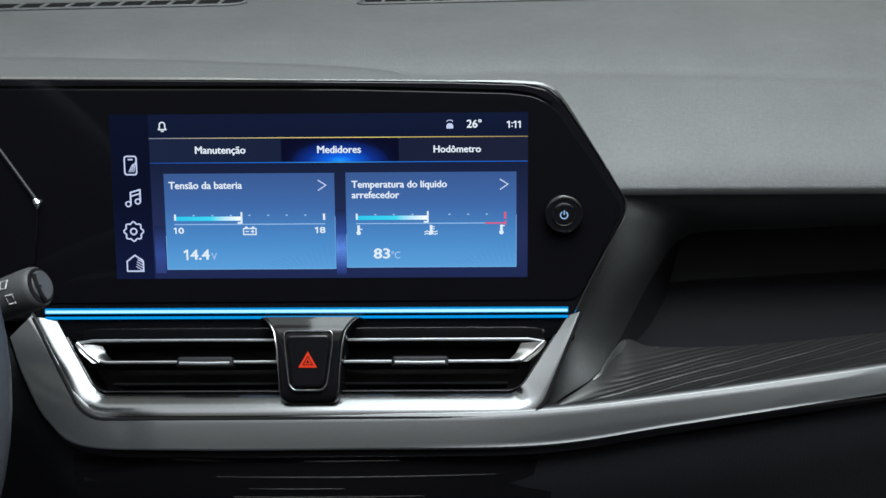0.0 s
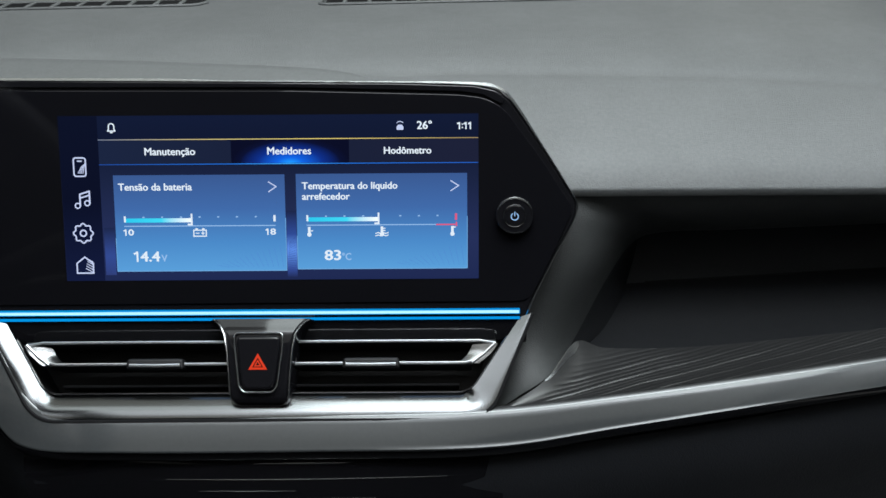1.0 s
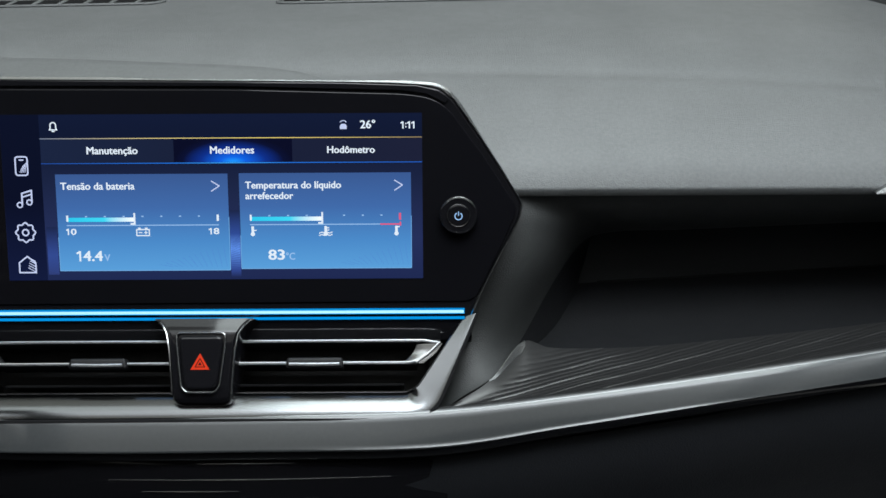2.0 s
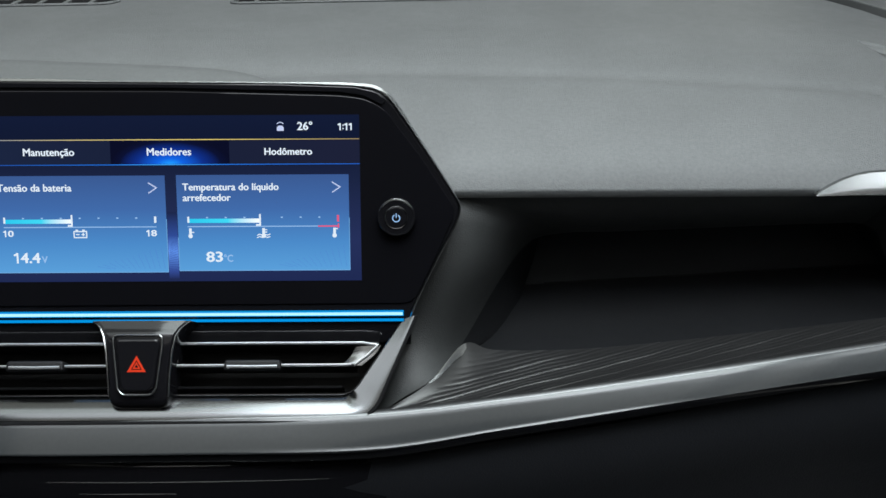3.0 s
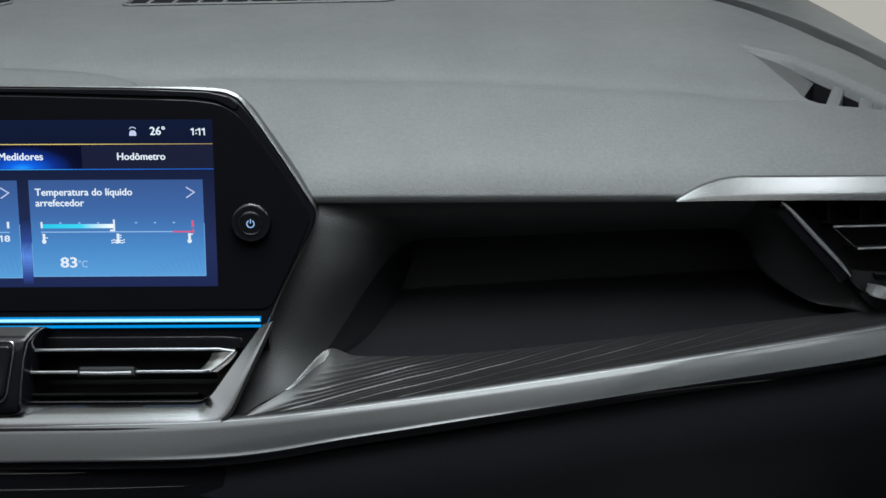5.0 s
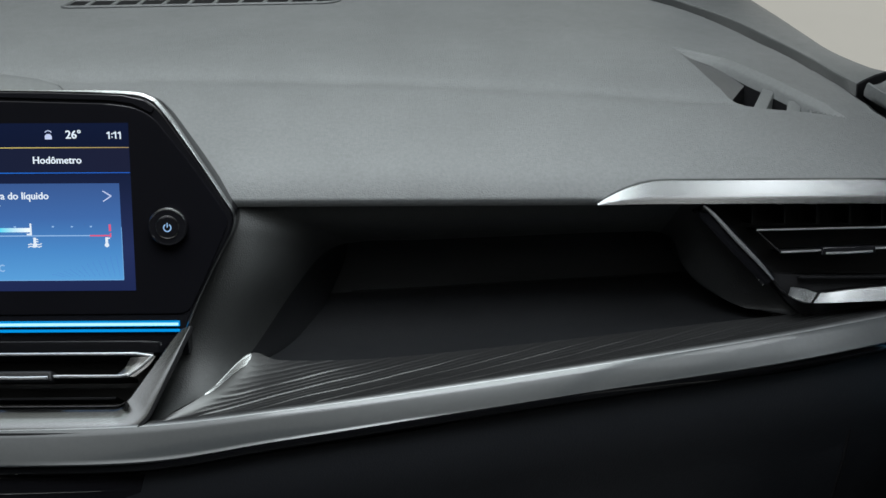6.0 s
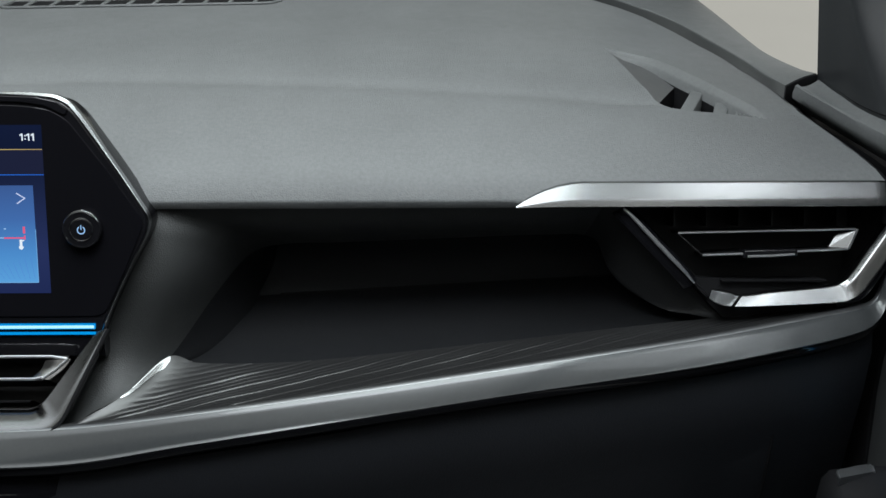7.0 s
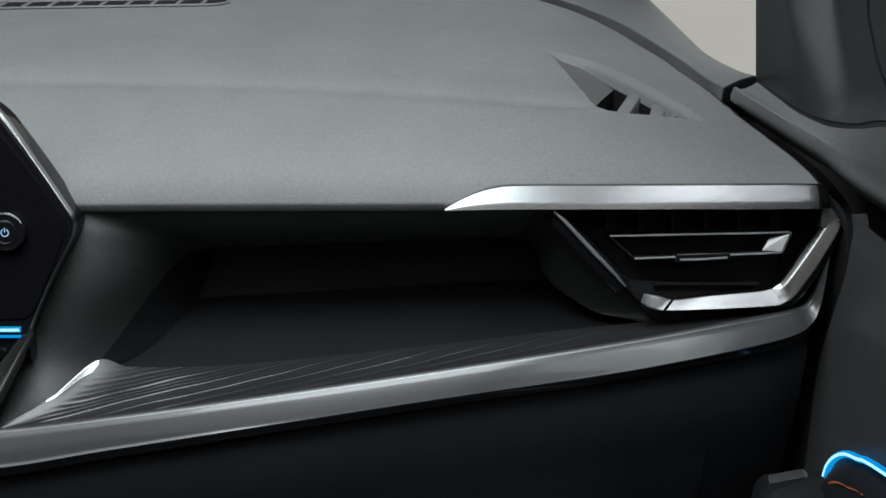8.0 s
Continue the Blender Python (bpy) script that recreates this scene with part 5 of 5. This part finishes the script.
part("blade_end", grid([[p, p + Vector((0.0012, 0.0006, -0.0002)), p + Vector((0.0018, 0.003, -0.0008)), p + Vector((0.0010, 0.016, -0.003))] for p in rows[-1][1:]]), SILVER, BAR, "satin silver rounded end")
part("blade_joint", tube([Vector((x, 0.0175, 0.7450)) for x in np.linspace(0.43, 0.655, 12)], 0.0011, 6), RUBBER, BAR, "black joint under the blade")


# ---- glovebox seams and panels ----
GLOVE = thing("glovebox", "black moulded glovebox lid below the tray, shut", "glovebox", at=(0.4, -0.02, 0.52))
rows = []
for x in np.linspace(0.20, 0.590, 16):
    i = min(range(len(low_edge)), key=lambda q: abs(low_edge[q].x - x))
    b = low_edge[i]
    y, z = b.y + 0.010, b.z - 0.0085
    rows.append([Vector((x, y + dy, z + dz)) for dy, dz in ((0.0040, -0.058), (0.0048, -0.064), (0.0066, -0.080), (0.0142, -0.11), (0.0292, -0.18))])
part("lid", thick(rows, (0, 0.012, 0.0)), DARK, GLOVE, "black grained lid")
part("lid_gap", tube([p + Vector((0.0008, -0.0002, 0)) for p in rows[-1]], 0.0011, 6), RUBBER, GLOVE, "black shut line")

# ---- climate panel under the centre ----
CLIM = thing("climate_panel", "black climate control panel below the centre trim", "control panel", at=(0.0, -0.05, 0.56))
part("panel", thick([[Vector((x, -0.0580 + 0.006 * (x / 0.16) ** 2, 0.5995)), Vector((x, -0.0605 + 0.006 * (x / 0.16) ** 2, 0.5960)), Vector((x, -0.0630 + 0.006 * (x / 0.16) ** 2, 0.585)), Vector((x, -0.0635 + 0.006 * (x / 0.16) ** 2, 0.570)), Vector((x, -0.058 + 0.006 * (x / 0.16) ** 2, 0.50))] for x in np.linspace(-0.150, 0.150, 14)], (0, 0.02, 0)), GLOSS, CLIM, "black panel")
# Tapering chrome streaks stand in for reflections on the black panel.
for z, x0, x1, r in ((0.5965, -0.005, 0.055, 0.0004), (0.5865, -0.06, 0.115, 0.0004), (0.5785, -0.04, 0.02, 0.0003), (0.5725, -0.05, 0.070, 0.0006)):
    part("line", tube([Vector((x, lerp([(0.570, -0.0636), (0.585, -0.0631), (0.596, -0.0606), (0.5995, -0.0581)], z) + 0.006 * (x / 0.16) ** 2, z)) for x in np.linspace(x0, x1, 8)], [r * (0.3 + 0.7 * math.sin(math.pi * (k + 0.5) / 8)) for k in range(8)], 6), RIMCHROME, CLIM, "thin chrome streak imitating a reflection")

# ---- steering wheel and stalk at the driver's side ----
WHEEL = thing("steering_wheel", "blue-grey leather steering wheel rim", "steering wheel", at=(-0.332, -0.18, 0.70))
lean = Matrix.Rotation(radians(-24), 4, "X")
hub = Vector((-0.332, -0.18, 0.70))
ring = [hub + lean @ Vector((0.186 * math.cos(a), 0, 0.184 * math.sin(a))) for a in np.linspace(0, 2 * math.pi, 72, endpoint=False)]
part("rim", tube(ring, 0.0165, 14, 1.15, closed=True, up=lean @ Vector((0, 1, 0))), LEATHER, WHEEL, "blue-grey leather rim")
part("hub", slab(plane_frame(hub, lean @ Vector((0, 0, 1))), round_corners([(-70, 45), (70, 45), (60, -60), (-60, -60)], 25, 6), -50, -8, 8, 3), PILLAR, WHEEL, "dark hub cover")
for sx in (-1, 1):
    part("spoke", tube([hub + lean @ Vector((sx * 0.06, 0.02, 0.0)), hub + lean @ Vector((sx * 0.12, 0.012, 0.004)), hub + lean @ Vector((sx * 0.176, 0.0, 0.006))], [0.02, 0.016, 0.012], 10, 0.5), PILLAR, WHEEL, "dark spoke")
part("steering_column", tube([hub + Vector((0, 0.03, -0.012)), hub + Vector((0, 0.12, -0.06)), hub + Vector((0, 0.22, -0.10)), hub + Vector((0, 0.40, -0.20))], [0.045, 0.05, 0.055, 0.055], 16), BLACK, WHEEL, "black steering column cover")
STALK = thing("wiper_stalk", "dark grey wiper stalk with white wiper marks", "stalk", at=(-0.2, -0.08, 0.72))
tip = Vector((-0.141, -0.090, 0.7284))
root = tip + Vector((-0.108, 0.018, -0.046))
ax = (tip - root).normalized()
prof = [(0.0, 0.0080), (0.4, 0.0090), (0.62, 0.0104), (0.76, 0.0116), (0.90, 0.0121), (0.97, 0.0120), (0.99, 0.0114), (1.0, 0.0102)]
part("stalk_body", tube([root.lerp(tip, t) for t, _ in prof], [r for _, r in prof], 28), STALKGREY, STALK, "dark grey moulded stalk")
out = Vector((0.23, -0.576, 0.24))
out = (out - ax * out.dot(ax)).normalized()
upv = ax.cross(out) * -1
face = lambda x, s, n=0.0: tip + out * (x * 0.001) + upv * (s * 0.001) + ax * (n * 0.001)
disc = lambda cx, r, a0=0.0, a1=360.0, n=28: [(cx + r * math.cos(radians(a0 + (a1 - a0) * k / n)), r * math.sin(radians(a0 + (a1 - a0) * k / n))) for k in range(n)]
part("end_slot", slab(face, disc(0.0, 10.4), -1.5, 0.4, 0.4, 2), RUBBER, STALK, "dark slot of the end rocker")
part("end_rocker", slab(face, disc(-1.0, 8.6), -1.0, 1.0, 0.7, 3), STALKGREY, STALK, "dark grey rocker")
part("slot_line", tube([face(x, s, 1.05) for x, s in ((3.6, 7.4), (4.4, 4.2), (4.6, 0.0), (4.2, -4.6), (2.8, -8.2))], 0.0015, 8), RUBBER, STALK, "dark curved slot")
part("rocker_mark", slab(face, [(0.6, -0.8), (2.2, -0.8), (2.2, 0.8), (0.6, 0.8)], 0.8, 1.2), DIMCHROME, STALK)
skin = lambda u, w: root.lerp(tip, u) + (out * math.cos(w) + upv * math.sin(w)) * 0.0121
for u0, w0 in ((0.85, 0.50), (0.875, -0.28)):
    path = [skin(u0, w0), skin(u0 + 0.035, w0 - 0.05), skin(u0 + 0.04, w0 + 0.36), skin(u0, w0 + 0.40)]
    part("wiper_mark", tube(path, 0.0007, 5, closed=True), TICK, STALK, "white printed wiper mark")

# ---- windscreen pillar foot, sail panel, door ----
TRIM = thing("pillar_foot_trim", "grey trim band between dash top and window", "trim", at=(0.62, 0.3, 0.79))
base_ys = [0.1040, 0.1208, 0.1531, 0.2084, 0.2616, 0.3132, 0.3556, 0.40, 0.46, 0.60]
base_line = smooth_path([(right_edge(y) + 0.0008, y, top_z(right_edge(y), y) - 0.0012) for y in base_ys], 8)
crest_line = smooth_path([(0.6145, 0.1150, 0.7986), (0.6062, 0.1320, 0.8018), (0.5965, 0.1680, 0.8060), (0.5842, 0.2200, 0.8098), (0.5715, 0.2740, 0.8130), (0.5530, 0.3200, 0.8165), (0.5325, 0.3580, 0.8195), (0.507, 0.402, 0.8200), (0.466, 0.462, 0.8190), (0.37, 0.60, 0.81)], 8)
outer_line = smooth_path([(0.6378, 0.1235, 0.8052), (0.630, 0.140, 0.8052), (0.6185, 0.185, 0.8075), (0.6165, 0.25, 0.8095), (0.6165, 0.29, 0.8103), (0.6172, 0.33, 0.8105), (0.6180, 0.38, 0.8105), (0.6185, 0.43, 0.8105), (0.6170, 0.50, 0.810), (0.58, 0.66, 0.806)], 8)
# The hollow's shade is put into its colour with the darker door vinyl.
part("shaded_groove", grid([[a + Vector((-0.001, 0, -0.012)), a + Vector((0, 0, -0.001)), a.lerp(b, 0.22) + Vector((0, 0, -0.0022)), a.lerp(b, 0.5) + Vector((0, 0, -0.0016)), a.lerp(b, 0.8) + Vector((0, 0, -0.0005)), b + Vector((0, 0, 0.0001))] for a, b in zip(base_line, crest_line)]), DOORMAT, TRIM, "hollow beside the dash top, its shade set as dark grey")
rows = [[a + Vector((-0.0004, 0, -0.0004)), a + Vector((0.0010, 0, 0.0006))] + [a.lerp(b, t) + Vector((0, 0, 0.0012 * math.sin(math.pi * t))) for t in (0.12, 0.3, 0.6, 0.9)] + [b, b + Vector((0.003, 0, -0.003)), b + Vector((0.006, 0, -0.04))] for a, b in zip(crest_line, outer_line)]
part("band", grid(rows), HOOD, TRIM, "smooth grey band")
# Band end coloured black to stand for the shade in the door gap.
part("band_end", grid([[p, p + Vector((0.0004, -0.0012, -0.0008)), p + Vector((0.0006, -0.0016, -0.004)), p + Vector((0, 0.004, -0.03))] for p in [base_line[0], base_line[0].lerp(crest_line[0], 0.5), crest_line[0]] + rows[0][2:7]]), RUBBER, TRIM, "end of the band, blackened as the door gap's shade")

SAIL = thing("sail_panel", "dark grey sail panel behind the corner window", "pillar trim", at=(0.66, 0.05, 0.80))
foot = smooth_path([(0.6378, 0.1205, 0.8050), (0.6450, 0.100, 0.8000), (0.6505, 0.0766, 0.7964), (0.6590, 0.046, 0.7955), (0.6690, 0.015, 0.800), (0.6760, -0.014, 0.8095), (0.687, -0.062, 0.8140), (0.690, -0.075, 0.815)], 24)
heights = [0.0015 * k for k in range(1, 61)] + [0.11, 0.15, 0.22, 0.30]
rows = []
for i, p in enumerate(foot):
    t = i / (len(foot) - 1)
    outer = blend(0.30, 0.60, t)
    row = [p + Vector((0.003, 0, -0.022)), p + Vector((0.0006, 0, -0.002)), p]
    for h in heights:
        # the front part leans in; behind a rounded slanting step the panel lies deeper and coves out at its foot
        step_at = 0.45 - 2.6 * min(h, 0.08)
        step = blend(step_at - 0.05, step_at + 0.05, t) * (0.016 * (1 - math.exp(-h / 0.018)) + 0.13 * min(h, 0.10))
        cove = outer * 0.009 * (1 - math.exp(-h / 0.016))
        row.append(p + Vector((-0.10 * h - 0.04 * outer * h + step + cove, -0.02 * h * t, h)))
    rows.append(row)
part("panel", thick(rows, (0.014, 0.0, 0.0)), PILLAR, SAIL, "dark grey moulded panel")
part("panel_seam", tube([p + Vector((0.0004, 0, -0.0007)) for p in foot], [0.00012 + 0.0004 * blend(0.05, 0.35, k / (len(foot) - 1)) for k in range(len(foot))], 6), RUBBER, SAIL, "black shut line")

part("panel_line", tube(smooth_path([(0.6700, 0.022, 0.90), (0.6680, 0.0140, 0.8700), (0.6690, 0.0040, 0.8545), (0.6700, -0.0080, 0.8410), (0.672, -0.02, 0.83)], 5), 0.0009, 6), RUBBER, SAIL, "black seam beside the speaker cover")
DOOR = thing("door", "dark grey front passenger door panel, shut", "door", at=(0.68, -0.2, 0.5))
edge = smooth_path([(0.6205, 0.110, 0.7850), (0.6355, 0.085, 0.7770), (0.6545, 0.046, 0.7680), (0.6650, 0.020, 0.7580), (0.6690, 0.002, 0.7490), (0.6690, -0.008, 0.7390), (0.6680, -0.0097, 0.7285), (0.6675, -0.009, 0.7105), (0.6670, -0.001, 0.6840), (0.6660, 0.008, 0.6510), (0.6650, 0.0095, 0.6174), (0.6640, 0.006, 0.585), (0.662, 0.0, 0.48), (0.66, 0.0, 0.25)], 6)
low = [p for p in edge if p.z < 0.748]
rows = []
for p in low:
    end = Vector((0.697 if p.z > 0.7 else 0.690, -1.0, p.z + 0.016 * blend(0.70, 0.76, p.z)))
    rows.append([p + Vector((0.012, 0.006, -0.002)), p + Vector((0.004, 0.002, -0.001)), p] + [p.lerp(end, t) + Vector((0.0, 0, 0.001 * math.sin(math.pi * min(1, t * 6)))) for t in (0.012, 0.03, 0.06, 0.1, 0.16, 0.24, 0.4, 0.6, 0.8, 1.0)])
part("door_panel", grid(rows), DOORMAT, DOOR, "dark grey grained lower panel")
ridge_line = smooth_path([(0.6208, 0.1130, 0.7985), (0.6255, 0.1010, 0.7960), (0.6317, 0.0880, 0.7934), (0.6416, 0.0680, 0.7890), (0.6507, 0.0480, 0.7847), (0.6575, 0.0340, 0.7816), (0.6689, 0.0130, 0.7744), (0.6830, -0.0150, 0.7675), (0.6930, -0.06, 0.766), (0.7000, -0.20, 0.770), (0.706, -1.0, 0.778)], 6)
gap_line = smooth_path([(0.6195, 0.1120, 0.7890), (0.6265, 0.1000, 0.7852), (0.6345, 0.0860, 0.7812), (0.6450, 0.0650, 0.7765), (0.6535, 0.0470, 0.7728), (0.6594, 0.0360, 0.7703), (0.6705, 0.0130, 0.7622), (0.6850, -0.0150, 0.7548), (0.6960, -0.06, 0.752), (0.7035, -0.20, 0.756), (0.710, -1.0, 0.764)], 6)
foot_line = smooth_path([(0.6378, 0.1185, 0.8040), (0.6425, 0.106, 0.8005), (0.6480, 0.088, 0.7972), (0.6545, 0.063, 0.7945), (0.6600, 0.042, 0.7940), (0.6660, 0.024, 0.7965), (0.6715, 0.005, 0.8015), (0.6765, -0.018, 0.8085), (0.685, -0.055, 0.8125), (0.70, -0.20, 0.815), (0.712, -1.0, 0.820)], 6)
rows = []
for r, g, f in zip(ridge_line, gap_line, foot_line):
    g, f = g + Vector((0.0, 0.0, 0.0016)), f + Vector((0.0008, 0.0, -0.0022))
    rows.append([g + Vector((0.010, 0.004, -0.010)), g + Vector((0.002, 0.001, -0.002)), g, g.lerp(r, 0.45) + Vector((-0.0008, -0.0004, 0)), g.lerp(r, 0.82), r + Vector((0.0002, 0, 0.0006)), r.lerp(f, 0.10) + Vector((0, 0, 0.0010))] + [r.lerp(f, u) + Vector((0, 0, -0.0022 * math.sin(math.pi * u))) for u in (0.3, 0.5, 0.7, 0.88, 1.0)])
part("door_top", grid(rows), HOOD, DOOR, "dark grey rounded top roll")
part("door_top_end", grid([[p, p + Vector((0, 0.0008, -0.0006)), p + Vector((0.001, 0.001, -0.012))] for p in rows[0]]), RUBBER, DOOR, "black end of the top roll")
# Flange and backing sheet, added to block light leaking through the gap.
part("door_flange", grid([[p + Vector((0.003, 0.001, -0.003)), p + Vector((0.006, 0.012 + 0.06 * blend(0.77, 0.74, p.z), -0.012 - 0.02 * blend(0.74, 0.77, p.z))), p + Vector((0.010, 0.02 + 0.10 * blend(0.77, 0.74, p.z), -0.05))] for p in edge]), RUBBER, DOOR, "black flange added to close the door gap against stray light")
part("door_backing", box((0.700, -0.09, 0.45), (0.704, 0.15, 0.785)), RUBBER, DOOR, "black backing sheet added in the door to stop stray light", False)
part("seal", tube([p + Vector((0.006, 0.012, -0.016)) for p in edge], 0.004, 8), RUBBER, DOOR, "black rubber door seal")
# lit door pull with stitched pad
led = smooth_path([(0.660, -0.0415, 0.5885), (0.660, -0.0447, 0.598), (0.660, -0.0531, 0.609), (0.660, -0.0669, 0.6198), (0.660, -0.0847, 0.6278), (0.661, -0.1215, 0.6410), (0.666, -0.30, 0.69)], 6)
part("door_light", tube(led, 0.0022, 10), BLUE_EDGE, DOOR, "glowing blue ambient light line")
part("door_light_core", tube([p + Vector((-0.0016, 0, 0)) for p in led], 0.0011, 8), BLUE_CORE, DOOR, "whitish core")
pull = [[p + Vector((0.002, 0.0, -0.003)), p + Vector((-0.002, 0, -0.010)), p + Vector((-0.006, 0, -0.022)), p + Vector((-0.006, 0, -0.06)), p + Vector((0.004, 0, -0.10))] for p in led[4:]]
part("pull_pad", grid(pull), DARK, DOOR, "black padded insert")
for k in range(26):
    t = k / 26
    i = int(14 + t * (len(led) - 16))
    p = led[i].lerp(led[min(i + 1, len(led) - 1)], (14 + t * (len(led) - 16)) % 1.0) + Vector((-0.0060, -0.004, -0.0165))
    part("stitch", tube([p, p + Vector((0, -0.0028, 0.0007))], 0.00032, 5), material("orange_thread", (0.32, 0.09, 0.03), 0.7) if k == 0 else bpy.data.materials["orange_thread"], DOOR, "" if k else "orange stitching")
ARM = thing("door_armrest", "black door armrest with a satin metal front plate", "armrest", at=(0.64, -0.1, 0.5))
rows = []
for y, w, top in ((-0.020, 0.6, 0.562), (-0.025, 0.86, 0.576), (-0.031, 0.95, 0.5825), (-0.045, 0.97, 0.5855), (-0.058, 0.95, 0.582), (-0.066, 0.9, 0.572), (-0.08, 0.85, 0.55), (-0.12, 0.8, 0.50)):
    rows.append([Vector((0.670, y, top - 0.10)), Vector((0.664 - 0.046 * w, y, top - 0.09)), Vector((0.664 - 0.050 * w, y, top - 0.03)), Vector((0.664 - 0.047 * w, y, top - 0.006)), Vector((0.664 - 0.042 * w, y, top)), Vector((0.664 - 0.02 * w, y, top + 0.003)), Vector((0.668, y, top + 0.002))])
part("arm_body", grid(rows), RUBBER, ARM, "black moulded arm")
part("metal_plate", thick([[Vector((0.6223, -0.0516, 0.5895)), Vector((0.635, -0.0482, 0.5900)), Vector((0.6473, -0.0442, 0.5895))], [Vector((0.6234, -0.0468, 0.5902)), Vector((0.636, -0.0432, 0.5906)), Vector((0.6473, -0.0398, 0.5902))], [Vector((0.6246, -0.0421, 0.5895)), Vector((0.636, -0.0385, 0.5899)), Vector((0.6472, -0.0352, 0.5895))]], (0, 0, -0.006)), SATIN, ARM, "satin metal plate")
part("plate_edge", tube([Vector((0.6226, -0.0514, 0.5893)), Vector((0.6230, -0.0468, 0.5899)), Vector((0.6246, -0.0424, 0.5893))], 0.0007, 6), CHROME, ARM, "bright metal edge")
part("plate_edge", tube([Vector((0.6470, -0.0445, 0.5893)), Vector((0.6474, -0.0400, 0.5899)), Vector((0.6470, -0.0365, 0.5893))], 0.0009, 6), CHROME, ARM, "bright metal edge")
